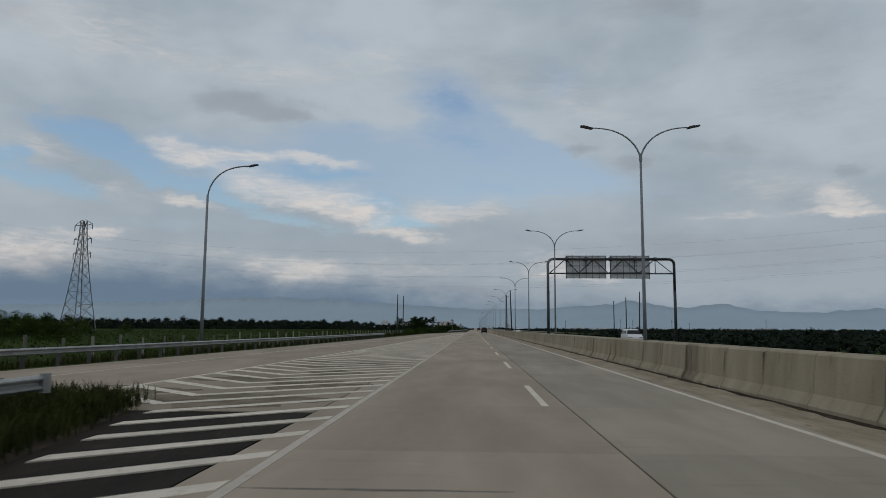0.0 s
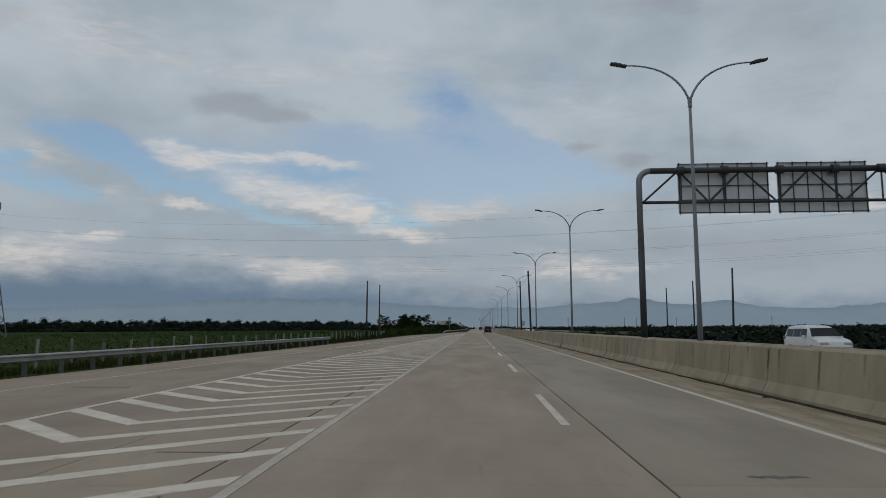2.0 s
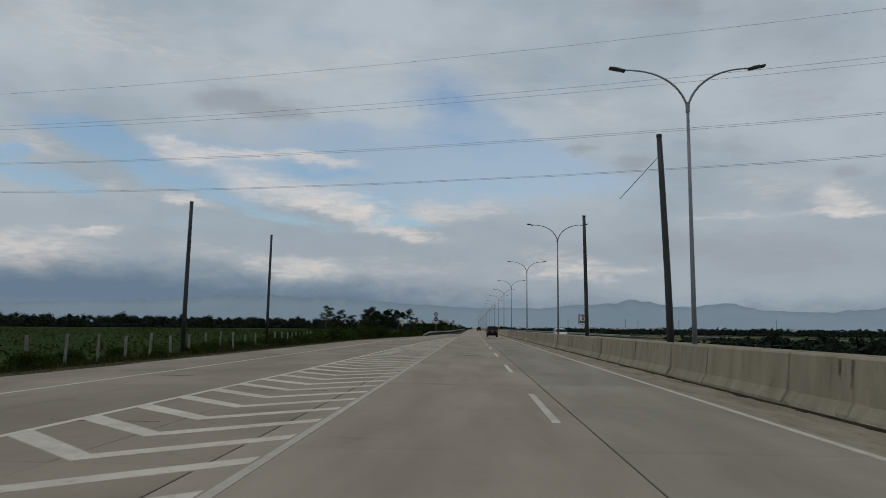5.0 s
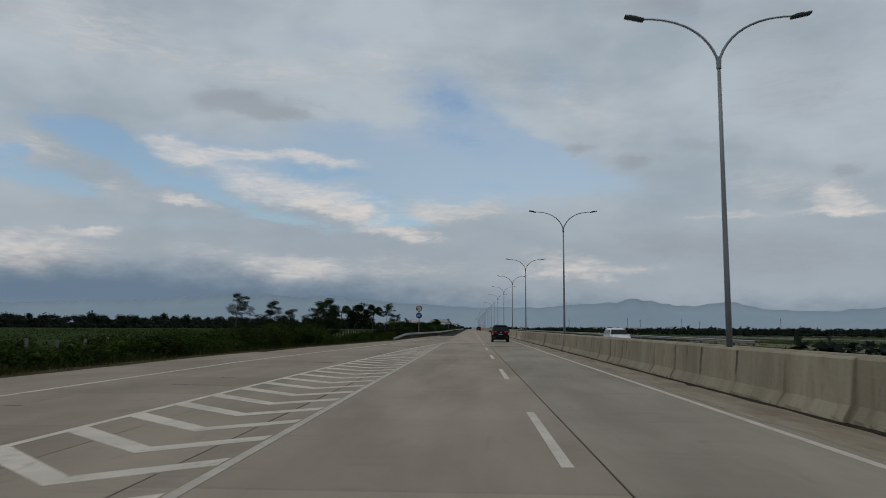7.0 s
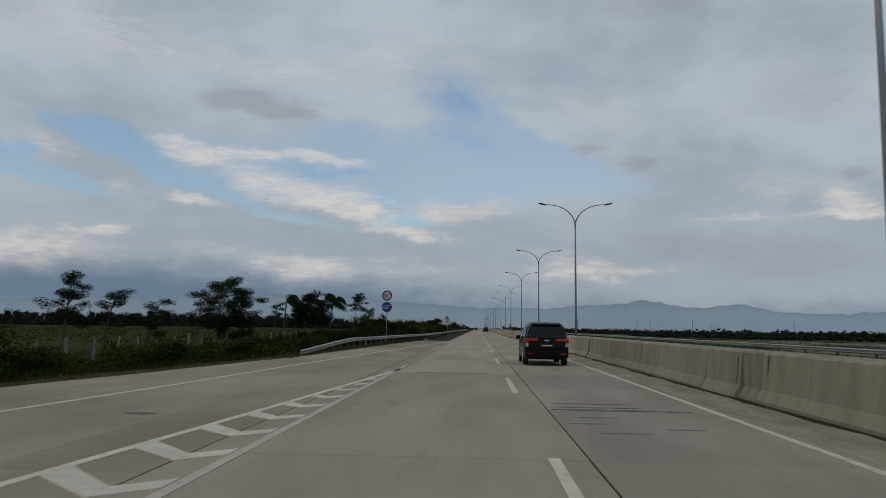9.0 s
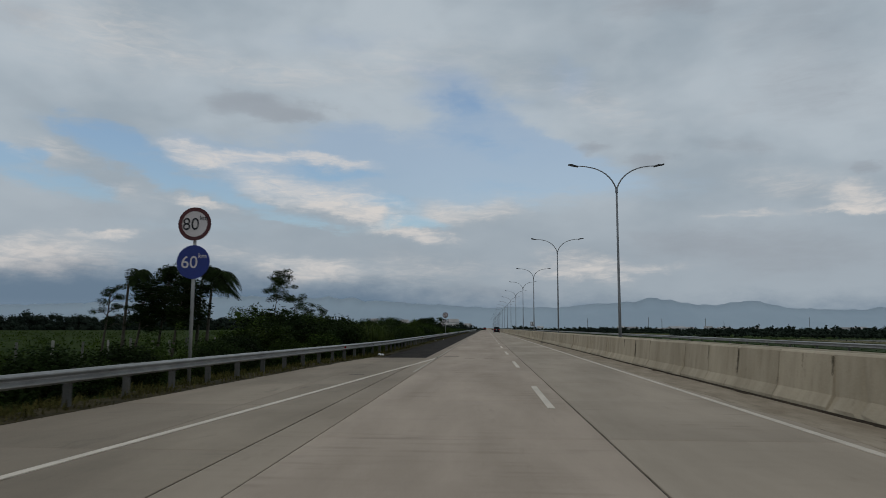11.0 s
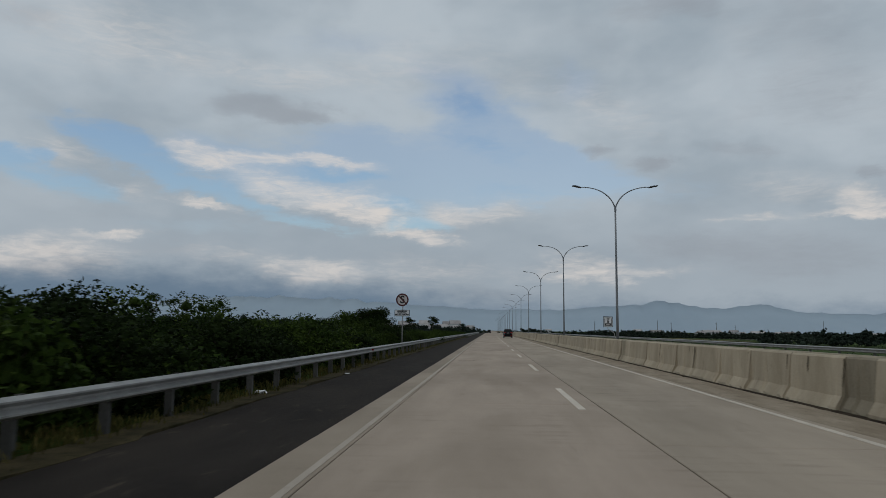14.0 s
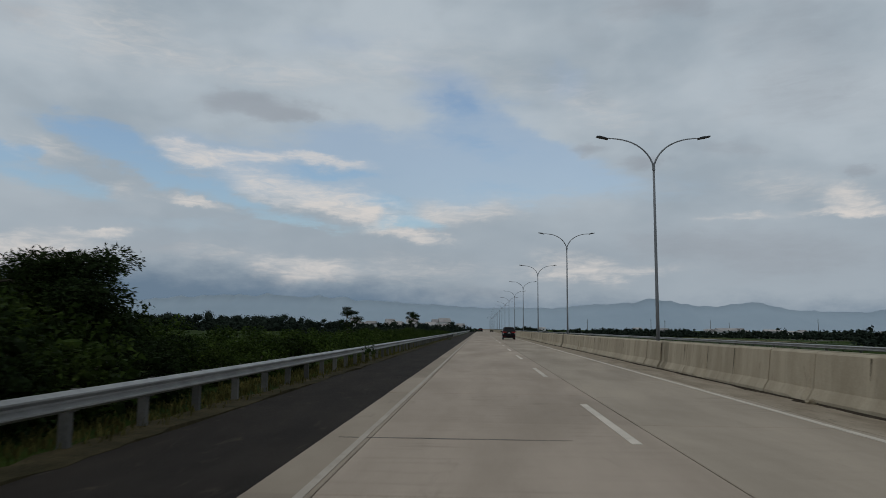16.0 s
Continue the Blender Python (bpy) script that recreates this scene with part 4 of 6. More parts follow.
TOWER = (-121.0, 177.0)
lattice_tower(TOWER[0], TOWER[1], -0.6, 34.5, -25)
for zr, gap in ((9.9, 0.45), (12.0, 0.38), (14.7, 0.3), (17.3, 0.0)):
    for side in ((-1, 1) if gap else (0,)):
        bm = bmesh.new()
        pts = [(x, 112.5 + side * 0.9 - 0.27 * x, zr + side * gap * 0.5 + 0.00062 * (x - 8) ** 2) for x in range(-225, 186, 10)]
        tube(bm, pts, 0.007, 5)
        tagged(part("power_line", bm, CABLE), "thin grey power line sagging high across the motorway", "cable", "power lines")

# ---- traffic signs ----
def round_sign(g, z, r, face, rim, name="round_sign", label=""):
    bm = bmesh.new()
    disc(bm, 0, -0.06, z, r, 0.01)
    plate = part(name, bm, face, g, label)
    bm = bmesh.new()
    disc(bm, 0, -0.066, z, r * 0.995, 0.005, inner=r * 0.77)
    part("rim", bm, rim, plate)
    return plate


speed = thing("speed_sign", -7.55, 220.2, -0.15, "speed limit post with red-rimmed 80 above blue 60", "road sign")
bm = bmesh.new()
tube(bm, [(0, 0, -0.2), (0, 0, 4.75)], 0.045, 10)
part("post", bm, GALV, speed, smooth=True)
upper = round_sign(speed, 4.38, 0.45, WHITE, RED, label="white disc with a dark red rim")
words("digits", "80", 0.47, -0.10, -0.068, 4.36, INK, upper)
words("unit", "km", 0.19, 0.25, -0.068, 4.54, INK, upper)
lower = round_sign(speed, 3.36, 0.45, BLUE, BLUE, label="blue disc")
words("digits", "60", 0.47, -0.10, -0.068, 3.34, WHITE, lower)
words("unit", "km", 0.19, 0.25, -0.068, 3.52, WHITE, lower)

no_stop = thing("no_stopping_sign", -6.35, 314.9, -0.1, "no-stopping disc with a struck-out S above a white text board", "road sign")
bm = bmesh.new()
tube(bm, [(0, 0, -0.2), (0.05, 0, 4.0)], 0.04, 10)
part("post", bm, GALV, no_stop, smooth=True)
plate = round_sign(no_stop, 3.62, 0.44, WHITE, RED, label="pinkish white disc with a dark red rim")
words("letter", "S", 0.70, 0.0, -0.068, 3.62, INK, plate, bold=0.02)
bm = bmesh.new()
m = Matrix.Translation((0, -0.072, 3.62)) @ pose(0, 0, 0, 0, 45, 0)
block(bm, -0.40, 0.40, -0.003, 0.003, -0.035, 0.035, 0, m)
part("slash", bm, RED, plate)
bm = bmesh.new()
block(bm, -0.52, 0.52, -0.07, -0.055, 2.50, 2.93, 0.01)
board = part("text_board", bm, INK, no_stop, "white board with black border")
bm = bmesh.new()
block(bm, -0.485, 0.485, -0.074, -0.069, 2.535, 2.895)
part("board_face", bm, BOARD, board)
words("text_line", "SEPANJANG", 0.12, 0, -0.076, 2.83, INK, board, bold=0.009)
words("text_line", "JALAN TOL", 0.12, 0, -0.076, 2.715, INK, board, bold=0.009)
words("text_line", "KECUALI DARURAT", 0.108, 0, -0.076, 2.60, INK, board, bold=0.009)


def km_sign(x, y, twist):
    g = thing("kilometre_sign", x, y, 0, "small white kilometre board with a black 6 on a bent bracket", "road sign", "kilometre boards", turn=twist)
    bm = bmesh.new()
    tube(bm, [(0.42, 0, 0), (0.42, 0, 1.36), (0.34, 0, 1.45), (0.0, 0, 1.66), (-0.02, 0, 1.82)], 0.028, 8)
    part("bracket", bm, GALV, g, smooth=True)
    bm = bmesh.new()
    block(bm, -0.30, 0.30, -0.045, -0.025, 1.82, 2.50, 0.012)
    board = part("board", bm, BOARD, g, "white board")
    bm = bmesh.new()
    for x0, x1, z0, z1 in ((-0.312, -0.288, 1.81, 2.51), (0.288, 0.312, 1.81, 2.51), (-0.288, 0.288, 2.488, 2.512), (-0.288, 0.288, 1.808, 1.832),
                           (-0.240, -0.205, 1.89, 2.44), (0.205, 0.240, 1.89, 2.44), (-0.205, 0.205, 2.405, 2.44), (-0.205, 0.205, 1.89, 2.05)):
        block(bm, x0, x1, -0.049, -0.024, z0, z1)
    part("border", bm, INK, board)
    words("letters", "KM", 0.13, 0, -0.051, 2.345, INK, board, bold=0.004)
    words("digit", "6", 0.31, 0, -0.051, 2.18, INK, board, bold=0.014)
    bm = bmesh.new()
    block(bm, -0.12, 0.12, -0.053, -0.048, 1.95, 1.99)
    part("text_bar", bm, WHITE, board)
    return g


km_sign(7.72, 122.0, 0)
km_sign(7.66, 315.5, 0)

# ---- plants ----
bm = bmesh.new()
bmesh.ops.create_icosphere(bm, subdivisions=2, radius=1.0)
BALL = [tuple(v.co) for v in bm.verts]
BALL_FACES = [tuple(v.index for v in f.verts) for f in bm.faces]
bm.free()
bm = bmesh.new()
bmesh.ops.create_icosphere(bm, subdivisions=1, radius=1.0)
NUT = [tuple(v.co) for v in bm.verts]
NUT_FACES = [tuple(v.index for v in f.verts) for f in bm.faces]
bm.free()


def leaf_mesh(name, clumps, per, size, seed, narrow=0.45, droop=0.3, wind=0.0, flat=0.8, core=0.0, three=False, rough_core=False):
    """Loose leaves scattered in clumps of (x, y, z, radius); core: size of the dense twiggy heart of each clump, of its radius."""
    r = np.random.RandomState(seed)
    vs, fs = [], []
    for cx, cy, cz, cr in clumps if core else ():
        i = len(vs)
        for x, y, z in (NUT if rough_core else BALL):
            k = cr * core * r.uniform(0.7, 1.2)
            vs.append((cx + x * k * (1 + 0.3 * wind), cy + y * k, cz + z * k * flat))
        fs += [(i + a, i + b, i + c) for a, b, c in (NUT_FACES if rough_core else BALL_FACES)]
    for cx, cy, cz, cr in clumps:
        n = max(4, int(per * cr * cr))
        d = r.normal(size=(n, 3))
        d /= np.linalg.norm(d, axis=1)[:, None]
        p = np.array((cx, cy, cz)) + d * (cr * r.uniform(0.35, 1.0, n) ** 0.6)[:, None] * np.array((1 + 0.3 * wind, 1, flat))
        a = r.normal(size=(n, 3)) * (1, 1, 0.55) + d * 0.5
        a[:, 2] -= droop
        a[:, 0] += wind * 1.4
        a /= np.linalg.norm(a, axis=1)[:, None]
        b = np.cross(a, r.normal(size=(n, 3)))
        b /= np.linalg.norm(b, axis=1)[:, None] + 1e-6
        s = size * r.uniform(0.6, 1.35, n)
        for k in range(n):
            i = len(vs)
            u, v = a[k] * s[k], b[k] * s[k] * narrow
            if three:
                vs += [tuple(p[k] - v * 0.5), tuple(p[k] + v * 0.5), tuple(p[k] + u)]
                fs.append((i, i + 1, i + 2))
                continue
            vs += [tuple(p[k]), tuple(p[k] + u * 0.5 + v * 0.5), tuple(p[k] + u), tuple(p[k] + u * 0.5 - v * 0.5)]
            fs.append((i, i + 1, i + 2, i + 3))
    me = bpy.data.meshes.new(name)
    me.from_pydata(vs, [], fs)
    me.update()
    return me


def tree(x, y, h, spread, seed, label, leaf=0.15, per=150, trunk=0.11, material=None, bare=0.4, limbs=8, lean=0.25, narrow=0.4, group="", droop=0.3, clump=0.34, wind=0.6):
    """A tapered trunk, limbs blown towards +x and a ragged crown of flat leaf clumps. bare: where the crown begins, of the whole height."""
    r = random.Random(seed)
    g = thing("tree", x, y, ground_height(x, y), label, "tree", group)
    top = Vector((lean * h * 0.3, 0, h * 0.88))
    bm = bmesh.new()
    spine = [Vector((0, 0, -0.2)).lerp(top, t) + Vector((0.05 * h * math.sin(3 * t + seed), 0.05 * h * math.sin(4 * t + 2 * seed), 0)) * t for t in (k / 6 for k in range(7))]
    tube(bm, spine, [trunk * (1 - 0.13 * k) for k in range(7)], 8)
    clumps = []
    for k in range(limbs):
        t = bare + (0.98 - bare) * k / max(1, limbs - 1)
        i = min(5, int(t * 6))
        s = spine[i].lerp(spine[i + 1], t * 6 - i)
        a = k * 2.4 + r.uniform(-0.5, 0.5)
        reach = spread * r.uniform(0.5, 1.0) * (1.05 - 0.55 * abs(t - 0.62) / 0.4)
        e = s + Vector((math.cos(a) * reach + wind * spread * 0.3, math.sin(a) * reach, h * r.uniform(0.02, 0.12)))
        mid = s.lerp(e, 0.5) + Vector((0, 0, 0.04 * h))
        tube(bm, [s, mid, e], [trunk * 0.4, trunk * 0.28, trunk * 0.1], 5)
        for f in (0.45, 0.75, 1.0, 1.12):
            q = s.lerp(mid, f * 2) if f < 0.5 else mid.lerp(e, f * 2 - 1)
            q = q + Vector((r.gauss(0, 0.12), r.gauss(0, 0.12), r.gauss(0, 0.07))) * spread
            clumps.append((*q, spread * r.uniform(clump * 0.45, clump * 0.95)))
    part("trunk", bm, BARK, g, smooth=True)
    lay("crown", leaf_mesh("crown", clumps, 1.5 * per / (leaf * 4) ** 2, leaf * 0.95, seed, narrow * 0.72, droop, wind * 1.25, 0.6, 0.26), material or LEAF_DARK, g)
    return g


def palm(x, y, h, reach, seed, label, fronds=24, wind=0.6):
    """A slim trunk with a head of arching fronds, each a bent midrib with leaflets."""
    r = random.Random(seed)
    g = thing("palm_tree", x, y, ground_height(x, y), label, "palm")
    bm = bmesh.new()
    spine = [Vector((0.25 * t * t, 0.1 * math.sin(3 * t), -0.2 + h * t)) for t in (k / 7 for k in range(8))]
    tube(bm, spine, [0.13 - 0.008 * k for k in range(8)], 9)
    part("trunk", bm, BARK, g, smooth=True)
    head = spine[-1]
    for k in range(fronds):
        a, rise = k * 2.4 + r.uniform(-0.3, 0.3), r.uniform(0.3, 2.2)
        out = Vector((math.cos(a) + wind, math.sin(a), 0)).normalized()
        side = Vector((-out.y, out.x, 0))
        n = 16
        mids = [head + out * (reach * u) + Vector((0, 0, reach * (rise * u - (0.55 + rise * 0.75) * u * u))) for u in (j / n for j in range(n + 1))]
        bm = bmesh.new()
        tube(bm, mids, [0.028 * (1 - 0.9 * j / n) for j in range(n + 1)], 4)
        for j in range(2, n + 1):
            size = reach * 0.34 * math.sin(math.pi * (0.12 + 0.8 * j / n)) * r.uniform(0.8, 1.15)
            along_rib = (mids[j] - mids[j - 1]).normalized()
            for s in (-1, 1):
                for f in (0.0, 0.5):
                    p = mids[j - 1].lerp(mids[j], f)
                    tip = p + (side * s * 0.8 + along_rib * 0.6 + Vector((0, 0, -0.45 + r.uniform(-0.15, 0.15)))).normalized() * size
                    m_ = p.lerp(tip, 0.45) + Vector((0, 0, 0.04))
                    vs = [bm.verts.new(v) for v in (p, m_ + along_rib * 0.03, tip, m_ - along_rib * 0.03)]
                    bm.faces.new(vs)
        part("frond", bm, LEAF_DARK, g)
    return g


def shrub(seed, r0, h, leaf=0.13, per=310, material=None):
    """A leafy bush with stems; the first of a kind, to be copied."""
    r = random.Random(seed)
    g = thing("shrub", 0, 0, -50, "dense dark green wild bush beside the guardrail", "shrub", "roadside bushes")
    bm = bmesh.new()
    clumps = []
    for k in range(11):
        a, d = k * 2.4 + r.uniform(-0.4, 0.4), r0 * math.sqrt((k + 0.3) / 11) * 0.8
        z = h * (0.93 - 0.35 * (d / r0) ** 2) * r.uniform(0.75, 1.05)
        e = Vector((math.cos(a) * d, math.sin(a) * d, z - 0.25))
        tube(bm, [(e.x * 0.15, e.y * 0.15, -0.3), (e.x * 0.6, e.y * 0.6, z * 0.5), tuple(e)], [0.035, 0.024, 0.008], 5)
        clumps += [(e.x + r.uniform(-0.4, 0.4), e.y + r.uniform(-0.4, 0.4), z - 0.38, r0 * r.uniform(0.22, 0.3)), (e.x, e.y, z - 0.3, r0 * r.uniform(0.3, 0.45)), (e.x * 1.1, e.y * 1.1, z * 0.5, r0 * r.uniform(0.34, 0.46)), (e.x * 1.15, e.y * 1.15, z * 0.18, r0 * 0.4)]
    part("stem", bm, BARK, g)
    lay("foliage", leaf_mesh("foliage", clumps, per * 1.35, leaf * 0.9, seed, 0.62, core=0.3, three=True, rough_core=True), material or LEAF, g)
    return g


def blades(name, spots, height, width, seed, material, per=7, splay=0.5, lift=0.0, tip=(0.75, 1.0)):
    """Grass or reed tufts at (x, y) spots: bent tapering blades."""
    r = np.random.RandomState(seed)
    vs, fs = [], []
    for x, y, k in spots:
        z = ground_height(x, y) - 0.03 if not lift else lift
        for _ in range(per):
            a = r.uniform(0, 6.283)
            hh = height * k * r.uniform(0.55, 1.2)
            bx, by = x + r.normal() * 0.12 * (1 + height * 0.3), y + r.normal() * 0.12 * (1 + height * 0.3)
            ox, oy = math.cos(a) * hh * splay * r.uniform(0.3, 1), math.sin(a) * hh * splay * r.uniform(0.3, 1)
            wx, wy = -math.sin(a) * width, math.cos(a) * width
            i = len(vs)
            vs += [(bx - wx, by - wy, z), (bx + wx, by + wy, z), (bx + ox * 0.35 + wx * 0.8, by + oy * 0.35 + wy * 0.8, z + hh * 0.65),
                   (bx + ox * 0.35 - wx * 0.8, by + oy * 0.35 - wy * 0.8, z + hh * 0.65), (bx + ox, by + oy, z + hh * r.uniform(*tip))]
            fs += [(i, i + 1, i + 2, i + 3), (i + 3, i + 2, i + 4)]
    return solid(name, vs, fs, material)


# bushes behind the guardrail
kinds = [shrub(11, 1.5, 2.3), shrub(12, 1.8, 2.8, material=LEAF_DARK), shrub(13, 1.3, 1.8, 0.15), shrub(14, 2.0, 2.5, 0.15, 260, LEAF_DARK), shrub(15, 1.1, 1.3, 0.11), shrub(16, 1.4, 2.0, 0.12)]


def bush_top(y):
    return along([(196, 0.8), (210, 0.6), (226, 0.65), (233, 1.5), (241, 2.8), (250, 3.0), (258, 2.4), (268, 2.55), (276, 2.8), (290, 2.8), (297, 2.85), (303, 2.1), (318, 2.6), (326, 2.9), (336, 1.9), (360, 1.6), (420, 1.8), (470, 1.5)], y)


thicket = []
for k in range(150):
    y = 197 + 1.85 * k + rng.uniform(-0.7, 0.7)
    for row in range(3):
        x = along(RAIL_X, y) - 1.9 - 2.4 * row - rng.uniform(0, 0.9)
        want = bush_top(y) * rng.uniform(0.62, 1.22) * (0.74, 0.95, 1.12)[row]
        if k < 76 and row < 2:
            n = rng.randrange(6)
            s = min(1.5, max(0.55, want / (2.3, 2.8, 1.8, 2.5, 1.3, 2.0)[n]))
            copy_thing(kinds[n], pose(x, y, ground_height(x, y), 0, 0, rng.uniform(0, 360)) @ Matrix.Diagonal((s, s, s, 1)))
        else:
            z = ground_height(x, y)
            for j in range(13):
                thicket.append((x + rng.gauss(0, 0.8), y + rng.gauss(0, 0.9), z + want * 0.84 * rng.random() ** 0.6, want * rng.uniform(0.11, 0.22)))
# low weeds and bushes along the open field
for k in range(150):
    y = 138 + 0.40 * k
    x = along(PAVE_EDGE, y) - 2.2 - rng.uniform(0, 6.5)
    s = rng.uniform(0.42, 0.75) * along([(140, 0.9), (160, 1.3), (174, 1.65), (183, 0.8), (196, 0.85)], y)
    if k % 2:
        copy_thing(kinds[rng.choice((0, 2, 4, 5))], pose(x, y, ground_height(x, y) - 0.1, 0, 0, rng.uniform(0, 360)) @ Matrix.Diagonal((s, s, s, 1)))
    else:
        for j in range(4):
            thicket.append((x + rng.uniform(-1.2, 1.2), y + rng.uniform(-1.2, 1.2), ground_height(x, y) + s * rng.uniform(0.3, 1.3), s * rng.uniform(0.7, 1.1)))
for k in range(80):
    y = 80 + 0.8 * k
    x = along(PAVE_EDGE, y) - 2.5 - rng.uniform(0, 6)
    s = rng.uniform(0.3, 0.58)
    copy_thing(kinds[rng.choice((2, 4, 5))], pose(x, y, ground_height(x, y) - 0.1, 0, 0, rng.uniform(0, 360)) @ Matrix.Diagonal((s, s, s, 1)))
for x, y, r_, h_ in ((-58, 62, 9, 4.0), (-66, 70, 8, 4.4), (-74, 72, 9, 3.6)):
    for j in range(40):
        thicket.append((x + rng.gauss(0, r_ * 0.45), y + rng.gauss(0, 3), -0.5 + h_ * rng.uniform(0.1, 0.8), h_ * rng.uniform(0.15, 0.3)))
tagged(lay("thicket", leaf_mesh("thicket", thicket, 600, 0.115, 77, 0.62, core=0.34, three=True, rough_core=True), LEAF), "dense dark green thicket behind the nearer bushes", "thicket", kind="stuff")
for o in kinds:
    for c in (*o.children_recursive, o):
        bpy.data.objects.remove(c)

# trees
DARKTREE = "wind-blown dark green roadside tree with a ragged crown"
THIN = "thin tree with tufted leaves above the bushes"
tree(-23.9, 186, 5.5, 1.3, 21, "slender lone tree with tufted crown in the field", 0.12, 190, 0.07, bare=0.6, limbs=10, lean=0.3)
for x, y, h, spread, seed, bare, limbs in ((-23.6, 199.5, 5.0, 1.4, 22, 0.45, 11), (-22.3, 202, 4.3, 1.3, 23, 0.45, 9), (-20.4, 203.5, 3.6, 1.3, 24, 0.4, 9), (-21.2, 213, 4.8, 1.5, 25, 0.40, 11),
                                           (-21.4, 218, 6.1, 2.1, 26, 0.22, 20), (-20.0, 220, 5.2, 1.8, 27, 0.22, 16), (-25.4, 249, 5.1, 1.2, 53, 0.45, 12)):
    tree(x - 0.9, y, h, spread, seed, DARKTREE, 0.13, 210, 0.10, bare=bare, limbs=limbs, lean=0.45)
for x, y, h, spread, seed in ((-23.7, 248.3, 5.4, 1.3, 51), (-22.4, 249, 6.6, 1.6, 28), (-20.6, 247.5, 5.3, 1.4, 29)):
    tree(x, y, h, spread, seed, "wind-blown broad-leaved tree with long torn leaves", 0.30, 420, 0.11, bare=0.42, limbs=18, lean=0.5, narrow=0.26, droop=0.5, clump=0.42, wind=1.1)
palm(-18.6, 248.3, 5.0, 2.0, 52, "wind-blown dark palm with arching fronds above the bushes", 30, 1.3)
palm(-24.9, 249.2, 5.3, 1.9, 57, "leaning dark palm with blown fronds among trees", 28, 1.3)
palm(-20.0, 250.0, 5.6, 1.8, 54, "tall dark palm with ragged fronds among trees", 28, 1.3)
palm(-12.1, 322.6, 1.2, 1.3, 55, "low broad-leaved palm beside a dense tree", 12, 0.2)
tree(-17.6, 258.8, 7.1, 1.35, 31, THIN, 0.12, 230, 0.06, bare=0.66, limbs=12, lean=0.15, clump=0.36)
tree(-15.6, 257.2, 4.6, 1.1, 32, THIN, 0.12, 200, 0.05, bare=0.5, limbs=9, lean=0.5)
tree(-13.4, 257.0, 3.8, 0.9, 33, THIN, 0.12, 200, 0.05, bare=0.5, limbs=8, lean=0.6)
tree(-18.0, 270.5, 4.6, 1.0, 34, THIN, 0.12, 200, 0.05, bare=0.5, limbs=9, lean=0.4)
tree(-13.7, 293.7, 3.5, 0.8, 35, THIN, 0.11, 230, 0.05, bare=0.35, limbs=10, lean=0.4, clump=0.36)
tree(-11.2, 326.2, 3.7, 1.9, 36, "broad dense dark green tree behind the guardrail", 0.13, 230, 0.14, bare=0.06, limbs=40, lean=0.1, clump=0.36, wind=0.5)
tree(-19.4, 497, 6.8, 2.0, 38, DARKTREE, 0.3, 300, 0.1, bare=0.5, limbs=11, lean=0.1)
tree(-12.5, 372, 4.0, 1.1, 39, DARKTREE, 0.18, 240, 0.08, bare=0.45, limbs=10, lean=0.1)

# grass and reeds
spots = []
for k in range(7600):
    y = rng.uniform(193, 420)
    x = along(RAIL_X, y) + 0.52 + 0.3 * noise.noise((0, y * 0.35, 7)) + 0.2 * noise.noise((0, y * 1.3, 8)) - rng.uniform(0, 1.9) ** 1.2
    if y < 236 and x > along(PAVE_EDGE, y) - 0.1:
        continue
    spots.append((x, y, rng.uniform(0.5, 1.3)))
tagged(blades("verge_grass", spots, 0.21, 0.013, 3, VERGE, 7), "rough green and straw-coloured verge grass under the guardrail", "grass", kind="stuff")
spots = [(along(PAVE_EDGE, y) - 0.95 - rng.uniform(0, 3.2) ** 1.3, y, rng.uniform(0.6, 1.4)) for y in (rng.uniform(76, 194) for _ in range(3600))]
tagged(blades("field_edge_grass", spots, 0.33, 0.014, 4, GRASS, 6), "rough grass along the slip road's edge", "grass", kind="stuff")
spots = [(along(PAVE_EDGE, y) - 0.25 - rng.uniform(0, 1.5), y, rng.uniform(0.4, 1.3)) for y in (rng.uniform(90, 194) for _ in range(2600))]
tagged(blades("dry_verge", spots, 0.15, 0.013, 9, VERGE, 6), "short dry grass along the slip road", "grass", kind="stuff")
spots = [(along([(-46, -4.6), (-26, -4.8), (-22, -5.5), (-18.0, -6.4)], y) - rng.uniform(0, 1) ** 0.8 * 2.4, y, rng.uniform(0.5, 1.2)) for y in (rng.uniform(-36, -18.0) for _ in range(3400))]
tagged(blades("gore_grass", spots, 0.36, 0.010, 5, GRASS, 9, lift=0.05), "dark tufted grass at the gore's tip", "grass", kind="stuff")
spots = [(along(RAIL_X, y) - 0.9 - rng.uniform(0, 1.8), y, rng.uniform(0.7, 1.2)) for y in [rng.gauss(248.8, 2.2) for _ in range(52)]]
tagged(blades("reeds", spots, 2.15, 0.02, 6, REED, 34, 1.0, tip=(0.45, 0.85)), "tall arching green reeds behind the guardrail", "reeds", kind="stuff")
spots = [(along(SLIP_RAIL, y) - 0.3 - rng.uniform(0, 5), y, rng.uniform(0.6, 1.5)) for y in (rng.uniform(-40, 90) for _ in range(2600))]
tagged(blades("rail_side_grass", spots, 0.4, 0.014, 8, GRASS, 6), "dark rough grass behind the slip road guardrail", "grass", kind="stuff")

